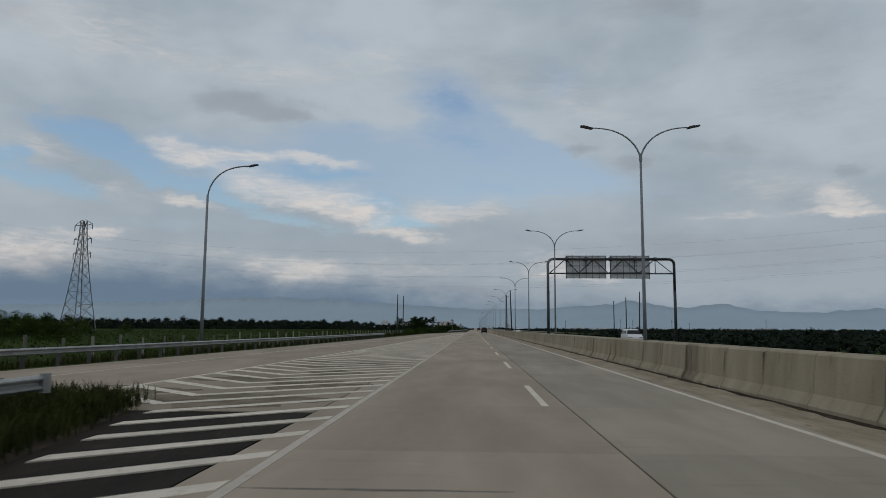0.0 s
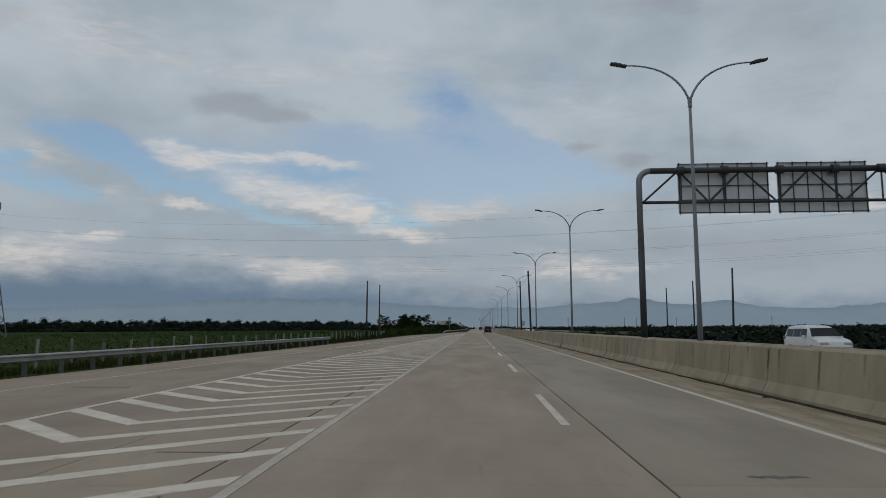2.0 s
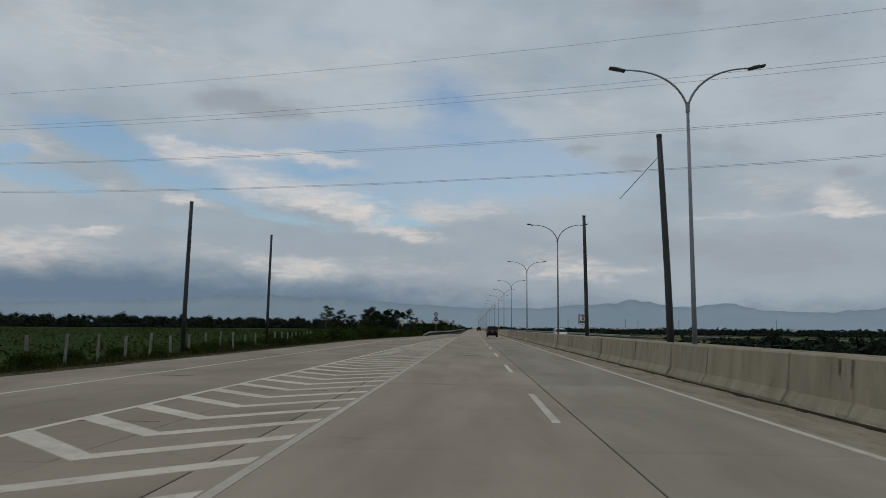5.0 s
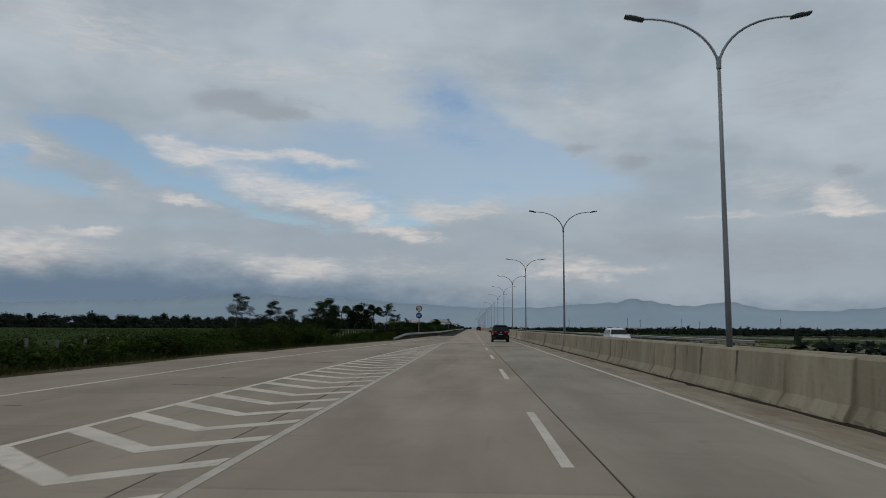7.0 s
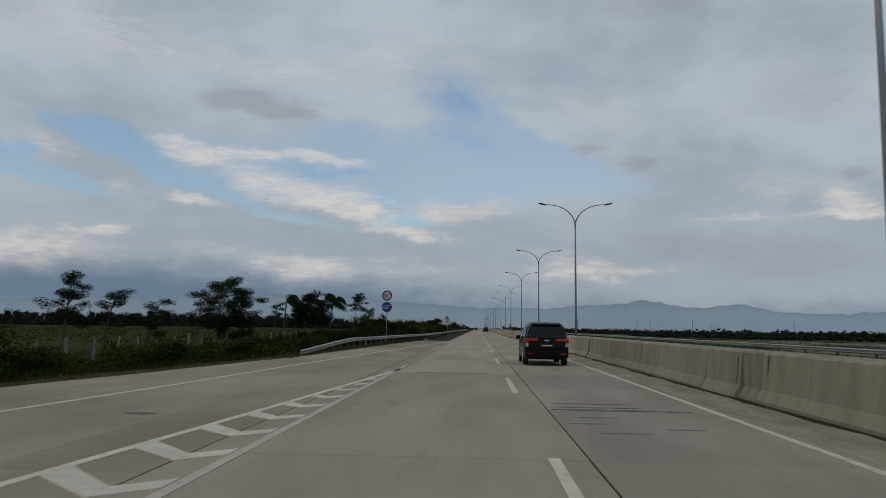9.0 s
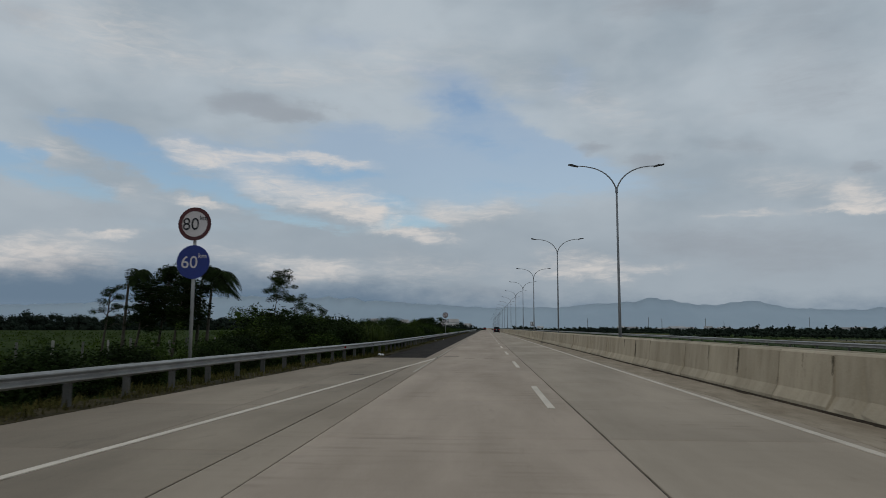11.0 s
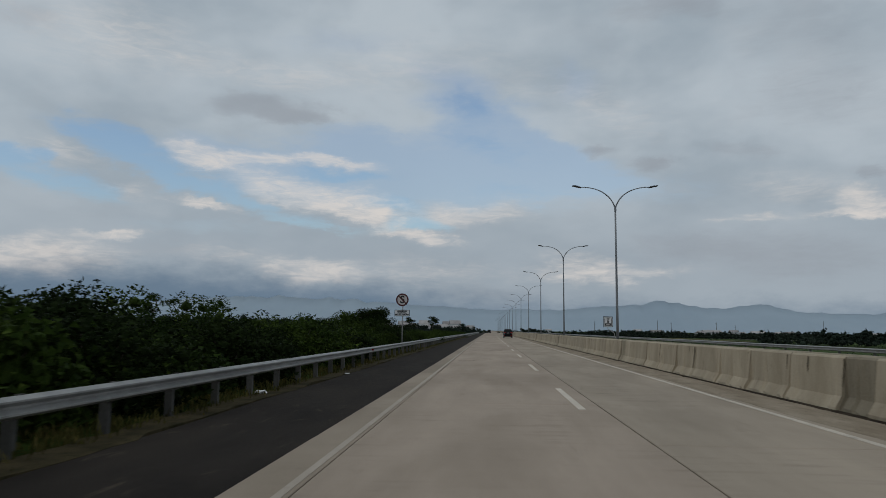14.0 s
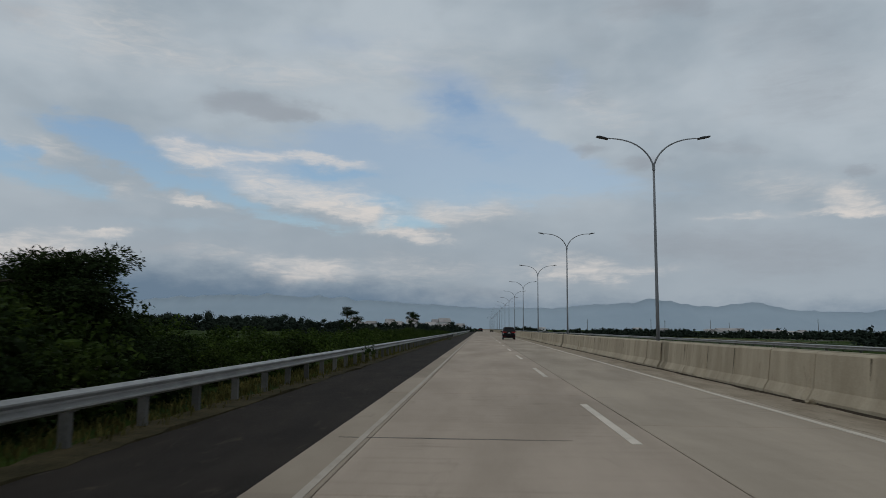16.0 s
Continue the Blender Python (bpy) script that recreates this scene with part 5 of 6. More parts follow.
crops = []
for _ in range(5200):
    d = rng.uniform(0, 1) ** 1.6
    y = rng.uniform(-20, 420)
    x = along(PAVE_EDGE, min(y, 150)) - 9 - 130 * d
    crops.append((x, 2.2 * round(y / 2.2) + rng.uniform(-0.4, 0.4), -0.45 + rng.uniform(0, 0.25), rng.uniform(0.35, 0.75)))
tagged(lay("field_crop", leaf_mesh("field_crop", crops, 26, 0.34, 78, 0.35, -0.5), CROP), "low dark green crop in rows across the field", "crop", kind="stuff")
crops = [(24 + 90 * rng.uniform(0, 1) ** 1.4, rng.uniform(40, 520), -1.0 + rng.uniform(0, 0.12), rng.uniform(0.2, 0.45)) for _ in range(5200)]
tagged(lay("field_crop", leaf_mesh("field_crop", crops, 60, 0.22, 79, 0.35, -0.5), LEAF_DARK), "rough dark growth beyond the oncoming lanes", "crop", kind="stuff")
spots = [(21.6 + rng.uniform(0, 3.5), rng.uniform(20, 420), rng.uniform(0.5, 1.2)) for _ in range(3000)]
tagged(blades("outer_verge_grass", spots, 0.42, 0.016, 12, GRASS, 6), "dark rough grass beyond the oncoming lanes", "grass", kind="stuff")


def paddy(x0, x1, y0, y1, material, label):
    """A low flat plot with a worn rim."""
    bm = bmesh.new()
    n_ = 8
    ring = [(x0 + 0.4 * noise.noise((x0, y0 + (y1 - y0) * k / n_, 5)), y0 + (y1 - y0) * k / n_) for k in range(n_, -1, -1)]
    ring += [(x1 + 0.4 * noise.noise((x1, y0 + (y1 - y0) * k / n_, 6)), y0 + (y1 - y0) * k / n_) for k in range(n_ + 1)]
    tagged(part("paddy", slab(bm, ring, -1.3, -0.95), material), label, "field", "paddies")


PLOTS = ((STRAW, "flat plot of dry straw-coloured stubble"), (PADDY, "flat plot of young green rice"), (POND, "flooded paddy plot reflecting the sky"))
x = 30.5
while x < 175:
    deep, y = rng.uniform(5, 12) * (1 + (x - 30) / 80), 185.0 + rng.uniform(0, 30)
    while y < 560:
        long_ = rng.uniform(35, 95)
        paddy(x, x + deep, y, y + long_, *PLOTS[rng.choice((0, 1, 1, 1, 2))])
        y += long_ + rng.uniform(1, 30)
    x += deep + rng.uniform(0.8, 3)

# fence posts in the field
post_mesh = bpy.data.meshes.new("fence_post")
bm = bmesh.new()
block(bm, -0.055, 0.055, -0.055, 0.055, -0.4, 1.3, 0.012)
bm.to_mesh(post_mesh)
fence = thing("fence", 0, 0, 0, "row of pale concrete fence posts along the field", "fence", kind="structure")
for k in range(112):
    y = -20 + 2.55 * k
    x = along(PAVE_EDGE, min(y, 150)) - 4.2 - 4.0 * max(0.0, min(1.0, (y - 135) / 40))
    ob = lay("fence_post", post_mesh, POSTCON, fence)
    ob.matrix_basis = pose(x, y, ground_height(x, y), rng.uniform(-3, 3), rng.uniform(-3, 3), rng.uniform(0, 90)) @ Matrix.Diagonal((1, 1, rng.uniform(0.9, 1.08), 1))


# ---- far woods, houses, hills ----
def far_woods(name, rows, seed, label):
    """Loose far treeline: rows of (x0, y0, x1, y1, count, height)."""
    r = random.Random(seed)
    clumps = []
    for x0, y0, x1, y1, n, h in rows:
        for _ in range(n):
            t = r.random()
            x, y = x0 + (x1 - x0) * t + r.gauss(0, 6), y0 + (y1 - y0) * t + r.gauss(0, 6)
            hh = h * r.uniform(0.3, 0.75) * (1.3 if r.random() < 0.1 else 1.0)
            for j in range(4):
                clumps.append((x + r.gauss(0, hh * 0.28), y + r.gauss(0, hh * 0.28), hh * (0.12 + 0.22 * j) - 0.6, hh * r.uniform(0.26, 0.42)))
        for _ in range(n * 2):
            t = r.random()
            clumps.append((x0 + (x1 - x0) * t + r.gauss(0, 6), y0 + (y1 - y0) * t + r.gauss(0, 6), -0.5 + h * 0.08, h * r.uniform(0.16, 0.3)))
    ob = lay(name, leaf_mesh(name, clumps, 9.0, 0.75, seed, 0.8, 0.0, core=0.68, three=True, rough_core=True), WOODS)
    tagged(ob, label, "woods", kind="stuff")


far_woods("treeline", [(-420, 330, -260, 560, 260, 10.0), (-260, 560, -120, 760, 240, 12.0), (-120, 620, -20, 900, 190, 8.0), (-40, 500, -10, 680, 200, 3.2), (-700, 200, -300, 420, 300, 10.0), (-620, 560, -160, 860, 260, 15.0)], 41, "low dark treeline at the end of the fields")
far_woods("treeline", [(60, 420, 200, 330, 200, 3.2), (200, 330, 520, 260, 280, 4.0), (120, 560, 700, 560, 300, 4.4), (30, 560, 120, 800, 140, 3.4), (120, 420, 420, 520, 260, 3.6), (24, 700, 60, 1200, 60, 5), (50, 560, 260, 520, 150, 3.0), (260, 520, 760, 430, 260, 3.8), (60, 760, 700, 720, 300, 4.6)], 42, "low dark treeline beyond the oncoming lanes")


far_woods("treeline", [(60, 640, 130, 440, 240, 3.0), (95, 440, 240, 270, 300, 3.0), (150, 330, 420, 220, 280, 3.4), (180, 420, 420, 340, 240, 3.6), (240, 560, 620, 380, 300, 4.4), (34, 40, 42, 190, 200, 1.7), (60, 40, 80, 200, 220, 2.2), (110, 30, 150, 260, 240, 2.8)], 43, "dark orchards and bushes beyond the paddies")


def house(x, y, wx, wy, h, turn):
    g = thing("house", x, y, -0.8, "small pale house far off among trees", "house", "far houses", turn=turn)
    bm = bmesh.new()
    block(bm, -wx / 2, wx / 2, -wy / 2, wy / 2, 0, h)
    part("wall", bm, PLASTER, g)
    bm = bmesh.new()
    a, b, top = wx / 2 + 0.4, wy / 2 + 0.4, h + wy * 0.28
    vs = [bm.verts.new(v) for v in ((-a, -b, h + 0.01), (a, -b, h + 0.01), (a, b, h + 0.01), (-a, b, h + 0.01), (-a, 0, top), (a, 0, top))]
    for f in ((0, 1, 5, 4), (2, 3, 4, 5), (1, 2, 5), (3, 0, 4), (3, 2, 1, 0)):
        bm.faces.new([vs[k] for k in f])
    part("roof", bm, ROOFING, g)
    for k in (-1, 1):
        bm = bmesh.new()
        block(bm, k * wx * 0.25 - 0.5, k * wx * 0.25 + 0.5, -wy / 2 - 0.03, -wy / 2 + 0.05, h * 0.35, h * 0.75)
        part("window", bm, GLASS, g)
    return g


def mast(x, y, h):
    g = thing("mast", x, y, -1, "thin dark mast far off above the trees", "mast", "far masts")
    bm = bmesh.new()
    tube(bm, [(0, 0, 0), (0, 0, h * 0.5), (0, 0, h)], [1.1, 0.8, 0.5], 5)
    part("shaft", bm, RUST, g)
    for k in (0.72, 0.86):
        bm = bmesh.new()
        tube(bm, [(-2.6, 0, h * k), (2.6, 0, h * k)], 0.45, 4)
        part("cross_arm", bm, RUST, g)


for x, y, h in ((548, 2600, 40), (592, 2600, 36), (736, 2600, 38), (830, 2700, 30), (1120, 2700, 44), (-1480, 2300, 40), (-820, 2500, 32), (330, 2500, 34)):
    mast(x, y, h)

first_house = house(-60, 980, 8, 6, 3.2, 10)
for k in range(25):
    if k < 18:
        x, y = -130 + 6.6 * k + rng.uniform(-6, 6), 860 + rng.uniform(-60, 300)
    else:
        x, y = 90 + 75 * (k - 18) + rng.uniform(-20, 20), 1000 + rng.uniform(-60, 300)
    copy_thing(first_house, pose(x, y, -0.8, 0, 0, rng.uniform(-40, 40)) @ Matrix.Diagonal((1, 1, 1.5 if k < 18 else 1.0, 1)))
for k in range(34):
    y = rng.uniform(620, 1150)
    x = y * math.tan(radians(rng.uniform(8, 34))) * rng.uniform(0.9, 1.1)
    z_ = rng.uniform(0.6, 1.0)
    copy_thing(first_house, pose(x, y, -1.0, 0, 0, rng.uniform(-40, 40)) @ Matrix.Diagonal((z_ * rng.uniform(0.8, 1.5), z_, z_ * 0.85, 1)))
for k in range(9):
    copy_thing(first_house, pose(-150 + 14 * k + rng.uniform(-5, 5), 1150 + rng.uniform(-60, 120), -0.8, 0, 0, rng.uniform(-30, 30)) @ Matrix.Diagonal((rng.uniform(1, 1.8), 1, rng.uniform(1.7, 3.0), 1)))


def ridge(name, rows, y, material, label, thick=350):
    """A far ridge along x through (x, height) rows."""
    xs = np.linspace(rows[0][0], rows[-1][0], 420)
    vs, fs = [], []
    for x in xs:
        z = along(rows, x)
        z += z * 0.10 * noise.noise((x * 0.004, y, 0)) + z * 0.07 * noise.noise((x * 0.014, y, 2)) + z * 0.035 * noise.noise((x * 0.04, y, 4))
        vs += [(x, y - thick, -5), (x, y - thick * 0.4 + 60 * noise.noise((x * 0.006, 1, 0)), z * 0.55), (x, y, z), (x, y + 60, -5)]
    for k in range(len(xs) - 1):
        for j in range(3):
            fs.append((4 * k + j, 4 * k + j + 1, 4 * k + j + 5, 4 * k + j + 4))
    ob = solid(name, vs, fs, material, smooth=True)
    tagged(ob, label, "mountains", kind="structure")


ridge("backdrop", [(-3900, 120), (-2600, 130), (-1900, 150), (-1400, 178), (-1000, 168), (-800, 165), (-470, 142), (-300, 132), (0, 112), (400, 120), (730, 140), (950, 168), (1130, 138), (1300, 130), (1480, 152), (1660, 112), (1960, 104), (2200, 118), (2330, 135), (2700, 110), (3900, 110)], 4100, HAZE, "mountains on the horizon, coloured pale blue to stand for haze")

# ---- cars ----
def car(name, x, y, turn, label, paint):
    """A tall seven-seat family car, its nose towards +y."""
    g = thing(name, x, y, 0, label, "car", turn=turn)
    L, W = 4.73, 0.90
    # outline seen from the side: y, z of sill, waist and roof stations
    st = [(-2.36, 0.48, 0.80, 0.95), (-2.30, 0.34, 0.95, 1.10), (-2.20, 0.28, 1.02, 1.60), (-1.95, 0.24, 1.05, 1.74), (-1.0, 0.22, 1.06, 1.79), (0.0, 0.22, 1.06, 1.77), (0.55, 0.22, 1.06, 1.68),
          (1.25, 0.22, 1.06, 1.18), (1.45, 0.23, 1.04, 1.08), (2.0, 0.26, 0.94, 0.97), (2.28, 0.32, 0.80, 0.83), (2.36, 0.42, 0.66, 0.68)]
    bm = bmesh.new()
    rings = []
    for k, (yy, sill, waist, roof) in enumerate(st):
        e = W * (0.90 if k in (0, len(st) - 1) else 0.97 if k in (1, len(st) - 2) else 1.0)
        top = e * (0.80 if roof - waist > 0.3 else 0.93)
        ring = [(-e * 0.93, sill), (-e, sill + 0.14), (-e, (sill + waist) / 2), (-e * 0.985, waist), (-top, roof - 0.09), (-top * 0.82, roof), (0, roof + 0.015),
                (top * 0.82, roof), (top, roof - 0.09), (e * 0.985, waist), (e, (sill + waist) / 2), (e, sill + 0.14), (e * 0.93, sill)]
        rings.append([bm.verts.new((a, yy, b)) for a, b in ring])
    n = len(rings[0])
    for r, s in zip(rings, rings[1:]):
        for j in range(n):
            bm.faces.new((r[j], r[(j + 1) % n], s[(j + 1) % n], s[j]))
    bm.faces.new(rings[0])
    bm.faces.new(rings[-1][::-1])
    bmesh.ops.recalc_face_normals(bm, faces=bm.faces)
    body = part("body", bm, paint, g, smooth=True)
    body.data.set_sharp_from_angle(angle=radians(32))
    panes = {"rear_window": [(-0.66, -2.215, 1.58), (0.66, -2.215, 1.58), (0.78, -2.315, 1.12), (-0.78, -2.315, 1.12)],
             "windscreen": [(-0.64, 0.72, 1.62), (0.64, 0.72, 1.62), (0.82, 1.31, 1.17), (-0.82, 1.31, 1.17)]}
    for nm, c in panes.items():
        bm = bmesh.new()
        off = -0.02 if nm == "rear_window" else 0.025
        a = [bm.verts.new((p[0], p[1] + off, p[2] + 0.01)) for p in c]
        b = [bm.verts.new((p[0], p[1] - off, p[2] - 0.02)) for p in c]
        bm.faces.new(a)
        bm.faces.new(b[::-1])
        for k in range(4):
            bm.faces.new((a[k], b[k], b[(k + 1) % 4], a[(k + 1) % 4]))
        bmesh.ops.recalc_face_normals(bm, faces=bm.faces)
        part(nm, bm, GLASS, body, "dark tinted glass")
    for s in (-1, 1):
        for y0, y1 in ((-1.95, -1.15), (-1.05, -0.15), (-0.05, 0.75)):
            bm = bmesh.new()
            q = [(y0, 1.12), (y1, 1.12), (y1 - (0.2 if y1 > 0.5 else 0), 1.58), (y0 + 0.05, 1.58)]
            a = [bm.verts.new((s * (0.905 - (z - 1.06) * 0.235), yy, z)) for yy, z in q]
            b = [bm.verts.new((s * (0.86 - (z - 1.06) * 0.235), yy, z)) for yy, z in q]
            bm.faces.new(a)
            bm.faces.new(b[::-1])
            for k in range(4):
                bm.faces.new((a[k], b[k], b[(k + 1) % 4], a[(k + 1) % 4]))
            bmesh.ops.recalc_face_normals(bm, faces=bm.faces)
            part("side_window", bm, GLASS, body, "dark tinted glass")
        bm = bmesh.new()
        block(bm, s * 0.60 - 0.25, s * 0.60 + 0.25, -2.385, -2.25, 0.99, 1.11, 0.03)
        block(bm, s * 0.82 - 0.075, s * 0.82 + 0.075, -2.36, -2.02, 0.93, 1.12, 0.03)
        lamp = part("tail_lamp", bm, LAMPRED, g, "red tail lamp wrapping round the corner")
        bm = bmesh.new()
        block(bm, s * 0.81 - 0.06, s * 0.81 + 0.06, -2.38, -2.2, 0.76, 0.925, 0.03)
        part("reversing_lamp", bm, LENS, lamp, "clear lower lens")
        bm = bmesh.new()
        block(bm, s * 0.66 - 0.13, s * 0.66 + 0.13, -2.425, -2.38, 0.47, 0.51, 0.01)
        part("reflector", bm, LAMPRED, g, "narrow red bumper reflector")
        bm = bmesh.new()
        block(bm, s * 0.62 - 0.22, s * 0.62 + 0.22, 2.2, 2.37, 0.66, 0.82, 0.04)
        part("headlight", bm, LENS, g, "clear headlight")
        bm = bmesh.new()
        block(bm, s * 1.0 - 0.1, s * 1.0 + 0.1, 0.62, 0.76, 1.03, 1.2, 0.03)
        part("wing_mirror", bm, paint, g)
        for yy in (-1.36, 1.39):
            bm = bmesh.new()
            tube(bm, [(s * 0.70, yy, 0.325), (s * 0.72, yy, 0.325), (s * 0.90, yy, 0.325), (s * 0.915, yy, 0.325)], [0.29, 0.325, 0.325, 0.30], 22)
            wheel = part("wheel", bm, TYRE, g)
            bm = bmesh.new()
            tube(bm, [(s * 0.90, yy, 0.325), (s * 0.925, yy, 0.325)], [0.215, 0.205], 18)
            for k in range(5):
                m = Matrix.Translation((s * 0.93, yy, 0.325)) @ pose(0, 0, 0, 72 * k, 0, 0)
                block(bm, -0.01, 0.012, -0.03, 0.03, 0.02, 0.2, 0, m)
            part("rim", bm, RIM, wheel)
    bm = bmesh.new()
    block(bm, -0.86, 0.86, -2.41, -2.30, 0.36, 0.60, 0.03)
    part("rear_bumper", bm, paint, g)
    bm = bmesh.new()
    block(bm, -0.26, 0.26, -2.40, -2.34, 0.76, 0.88, 0.005)
    plate = part("number_plate", bm, BLACK, g, "dark number plate")
    bm = bmesh.new()
    block(bm, -0.19, 0.19, -2.404, -2.398, 0.80, 0.84)
    part("plate_bar", bm, WHITE, plate)
    bm = bmesh.new()
    block(bm, -0.10, 0.10, -2.345, -2.30, 0.98, 1.06, 0.015)
    part("badge", bm, RIM, g, "plain bright badge")
    bm = bmesh.new()
    block(bm, -0.60, 0.60, -2.28, -2.0, 1.655, 1.70, 0.018)
    part("roof_spoiler", bm, paint, g)
    return g


for y in (190.0, 412):
    car("car", 3.35, y, 0, "black seven-seat family car in the fast lane", CARBLACK)
for x, y in ((17.6, 47.0), (13.0, 177.0)):
    white = car("car", x, y, 180, "white family car on the oncoming lanes", CARWHITE)
    white.scale = (0.92, 0.84, 0.86)
car("car", -0.6, 640, 0, "dark family car far ahead in the slow lane", CARBLACK)

# ---- litter and reflectors ----
def lump(name, x, y, z, size, material, label, seed, flat=0.5):
    r = random.Random(seed)
    bm = bmesh.new()
    bmesh.ops.create_icosphere(bm, subdivisions=2, radius=size)
    for v in bm.verts:
        k = r.uniform(0.65, 1.25)
        v.co = Vector((v.co.x * k * 1.4, v.co.y * k, max(0.0, v.co.z * flat * k + size * flat * 0.6)))
    ob = part(name, bm, material)
    ob.location = (x, y, z)
    return tagged(ob, label, "litter")


lump("litter_rag", 5.67, 271.9, 0.0, 0.11, BLACK, "crumpled dark rag lying on the concrete", 1)
lump("broken_concrete", 6.2, 325.7, 0.0, 0.09, BARRIER, "broken concrete lump at the barrier foot", 2, 0.8)
lump("litter_bag", -5.55, 240.3, -0.03, 0.13, BOARD, "crumpled white plastic bag beside the guardrail post", 3, 0.6)
lump("litter_bag", -5.7, 283.5, -0.03, 0.10, BOARD, "crumpled white plastic bag in the verge grass", 4, 0.6)
lump("litter_scrap", -5.2, 291.0, -0.012, 0.06, BOARD, "small white scrap on the asphalt edge", 5, 0.3)
for y in (266.6, 298.6, 234.6):
    g = thing("reflector", along(RAIL_X, y) + 0.022, y, 0.58, "small red reflector bolted into the guardrail's groove", "reflector", "rail reflectors")
    bm = bmesh.new()
    block(bm, 0.0, 0.05, -0.012, 0.012, -0.035, 0.035, 0.004)
    part("bracket", bm, GALV, g)
    bm = bmesh.new()
    tube(bm, [(0.035, -0.013, 0.0), (0.035, -0.024, 0.0)], 0.05, 12)
    part("lens", bm, LAMPRED, g, "red reflector lens")

# ---- cracks and worn patches ----
def crack(x0, x1, y, wide, seed, owner=road):
    r = random.Random(seed)
    n = 14
    up = [(x0 + (x1 - x0) * k / n, y + wide * r.uniform(0.1, 0.6) * math.sin(math.pi * (k + 0.4) / (n + 0.8))) for k in range(n + 1)]
    lo = [(x0 + (x1 - x0) * k / n, y - wide * r.uniform(0.1, 0.6) * math.sin(math.pi * (k + 0.4) / (n + 0.8))) for k in range(n + 1)]
    bm = bmesh.new()
    for k in range(n):
        slab(bm, [lo[k], lo[k + 1], up[k + 1], up[k]], -0.012, 0.004)
    part("worn_patch", bm, CRACK, owner, "dark cracked patch in the concrete")


for k, (x0, x1, y, wide) in enumerate(((-2.2, 0.4, -25.1, 0.09), (2.75, 3.35, 17.4, 0.16), (-1.2, -0.4, 92.0, 0.14), (-1.3, 0.7, 113.8, 0.12), (-1.0, 0.6, 111.4, 0.10), (1.9, 4.5, 172.1, 0.34), (1.95, 3.7, 172.55, 0.16), (2.2, 2.9, 171.0, 0.18), (2.0, 2.6, 170.2, 0.14), (2.3, 3.1, 169.2, 0.10),
                                       (2.0, 3.6, 173.2, 0.10), (3.4, 4.0, 169.7, 0.12), (-1.6, 0.8, 182.1, 0.07), (-2.0, -1.2, 239.1, 0.10), (-0.9, -0.4, 236.5, 0.12), (0.1, 0.6, 236.7, 0.12),
                                       (-0.8, -0.2, 304.4, 0.12), (-2.0, -1.0, 302.6, 0.14), (2.3, 3.2, 311.7, 0.16), (-2.6, 0.6, 320.3, 0.07), (3.0, 3.6, 246.5, 0.1), (2.4, 2.9, 232.0, 0.14), (-5.4, -4.8, 170.3, 0.3), (-4.2, -3.7, 224.6, 0.2))):
    crack(x0, x1, y, wide, k)

for k in range(34):
    y = -14 + 5.4 * k + rng.uniform(-2, 2)
    x = rng.uniform(along(OUTER_LINE, y) + 0.5, -3.2)
    crack(x, x + rng.uniform(0.4, 1.8), y, rng.uniform(0.03, 0.08), 60 + k, ramp)

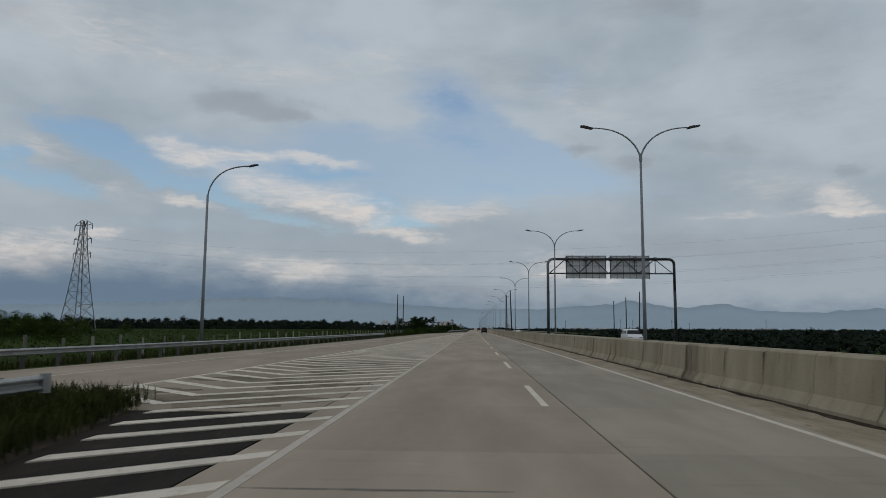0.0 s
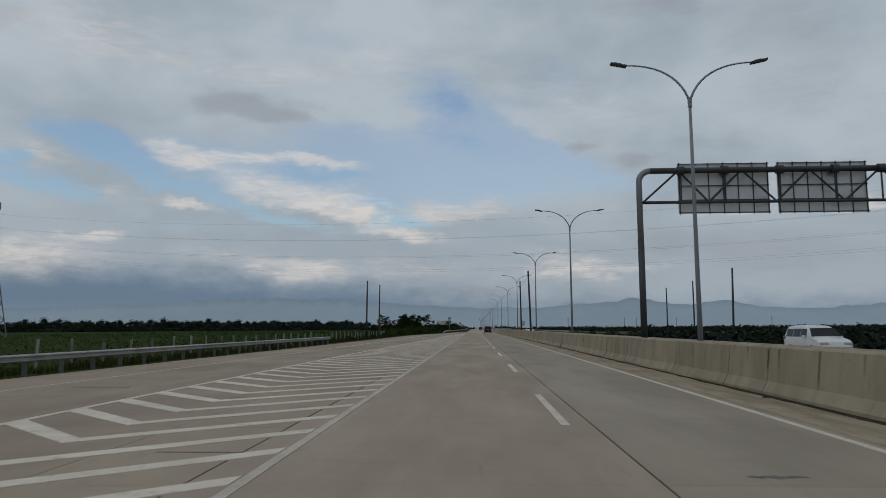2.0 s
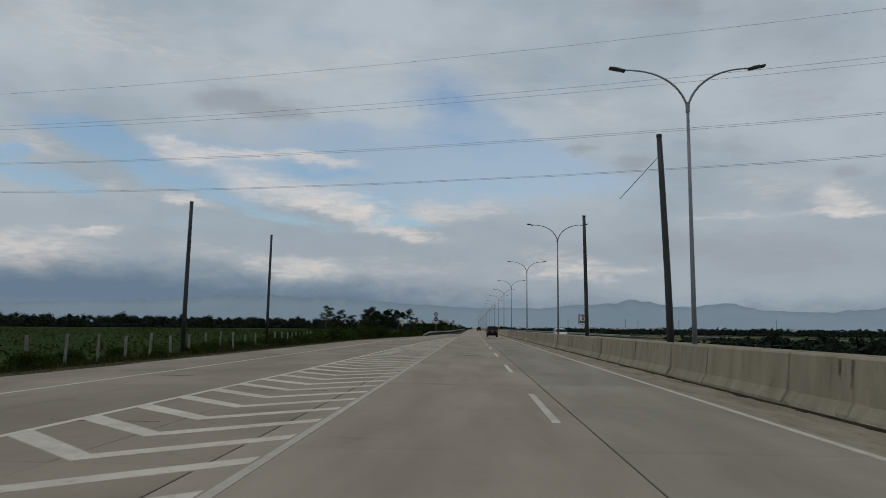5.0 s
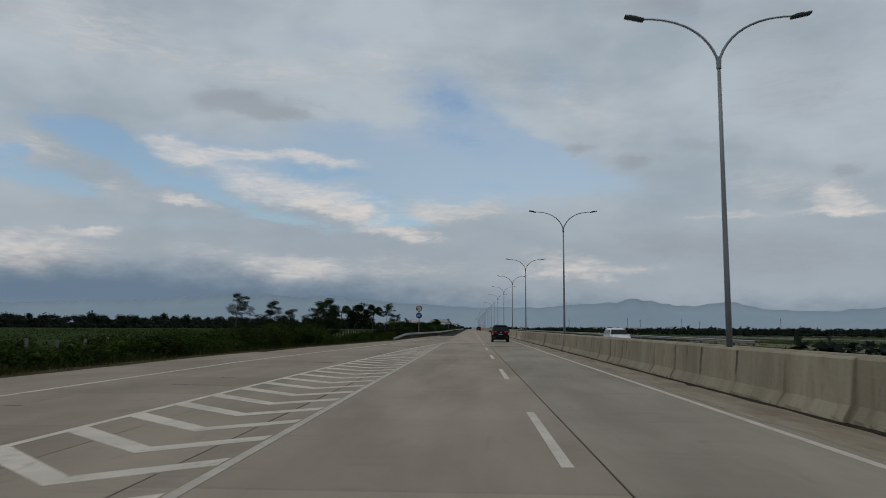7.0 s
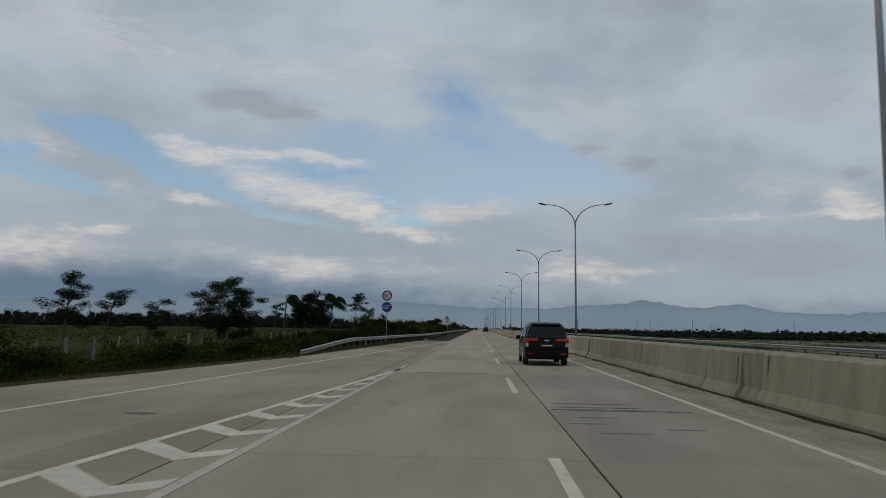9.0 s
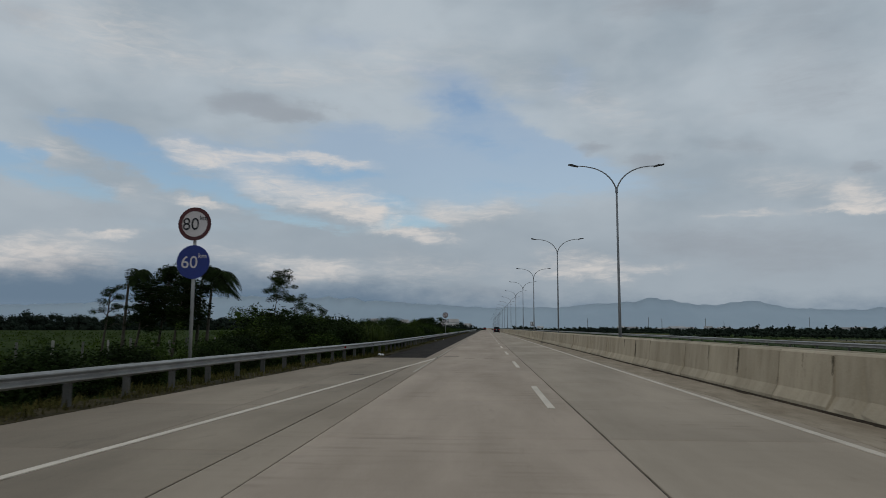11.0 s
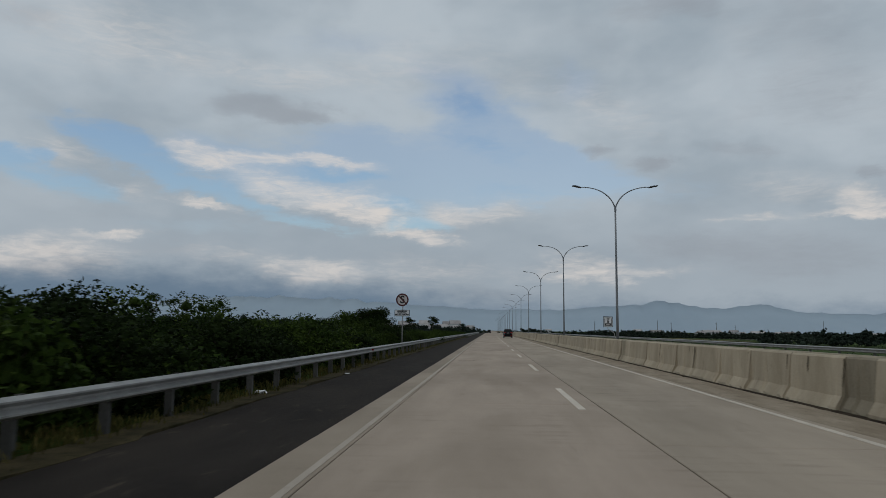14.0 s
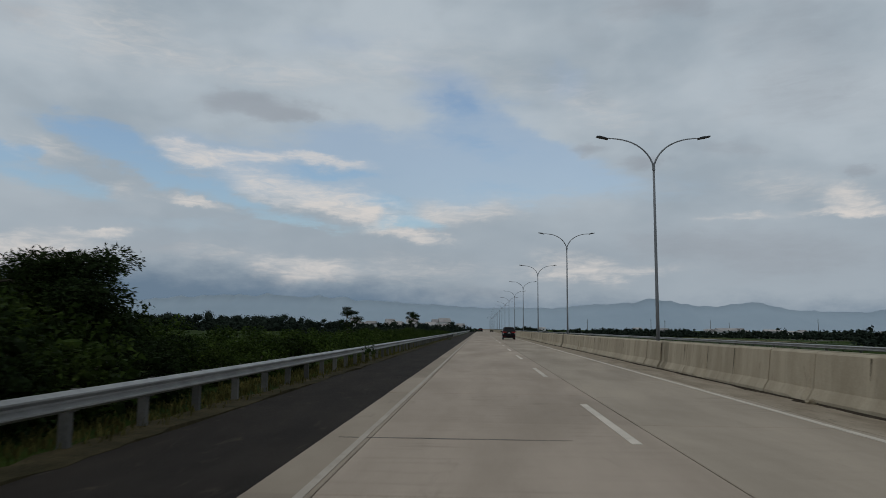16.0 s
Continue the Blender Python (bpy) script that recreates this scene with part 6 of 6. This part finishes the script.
# ---- slabs of the carriageway and slip road ----
def plate_mesh(name, ring, gap=0.006, z=0.0):
    cx, cy = sum(p[0] for p in ring) / len(ring), sum(p[1] for p in ring) / len(ring)

    def inward(p, d):
        return (p[0] + d * (1 if p[0] < cx else -1), p[1] + d * (1 if p[1] < cy else -1))

    n = len(ring)
    vs = [(*inward(p, gap), z - 0.03) for p in ring] + [(*inward(p, gap), z - 0.006) for p in ring] + [(*inward(p, gap + 0.008), z) for p in ring]
    fs = [tuple(range(2 * n, 3 * n))]
    for a in (0, n):
        fs += [(a + k, a + (k + 1) % n, a + n + (k + 1) % n, a + n + k) for k in range(n)]
    me = bpy.data.meshes.new(name)
    me.from_pydata(vs, [], fs)
    me.update()
    return me


SLAB, RIB = 5.0, -2.155
slow = plate_mesh("slab", [(SHOULDER, 0), (SEAM - 0.007, 0), (SEAM - 0.007, SLAB), (SHOULDER, SLAB)])
fast_new = plate_mesh("slab", [(SEAM + 0.007, 0), (6.48, 0), (6.48, SLAB), (SEAM + 0.007, SLAB)])
slow_narrow = plate_mesh("slab", [(RIB, 0), (SEAM - 0.007, 0), (SEAM - 0.007, SLAB), (RIB, SLAB)])
edge_slab = plate_mesh("slab", [(SHOULDER, 0), (RIB, 0), (RIB, SLAB), (SHOULDER, SLAB)])
fast = plate_mesh("slab", [(SEAM + 0.007, 0), (6.48, 0), (6.48, SLAB), (SEAM + 0.007, SLAB)])
for k in range(102):
    for me in (slow, fast) if k < 46 else (slow_narrow, edge_slab, fast_new):
        ob = lay("slab", me, FAST if me is fast else FAST_NEW if me is fast_new else RAMP if me is edge_slab else CONCRETE if me is slow else CONCRETE_NEW, road)
        ob.location = (0, Y0 + SLAB * k, rng.uniform(-0.003, 0.003) - 0.001)
COLUMNS = [-2.83, -4.55, -8.1, -11.6, -19.0]
y = ASPHALT_END
while y < APRON_END - 0.1:
    b = min(y + 5.0, APRON_END)
    for right, left in zip(COLUMNS, COLUMNS[1:]):
        l0, l1 = max(left, along(PAVE_EDGE, y)), max(left, along(PAVE_EDGE, b))
        if l0 > right - 0.15 or l1 > right - 0.15:
            continue
        ob = lay("slab", plate_mesh("slab", [(l0, y), (right, y), (right, b), (l1, b)], z=-0.001), APRON if y > 204 or (y < -3 and right > -8) else RAMP, ramp)
        ob.location.z = rng.uniform(-0.003, 0.002)
    y = b
y = -46.0
while y < ASPHALT_END - 0.2:
    b = min(y + 5.0, ASPHALT_END)
    ob = lay("slab", plate_mesh("slab", [(max(-19.0, along(PAVE_EDGE, y)), y), (-8.4, y), (-8.4, b), (along(PAVE_EDGE, b), b)], z=-0.001), RAMP, ramp)
    y = b
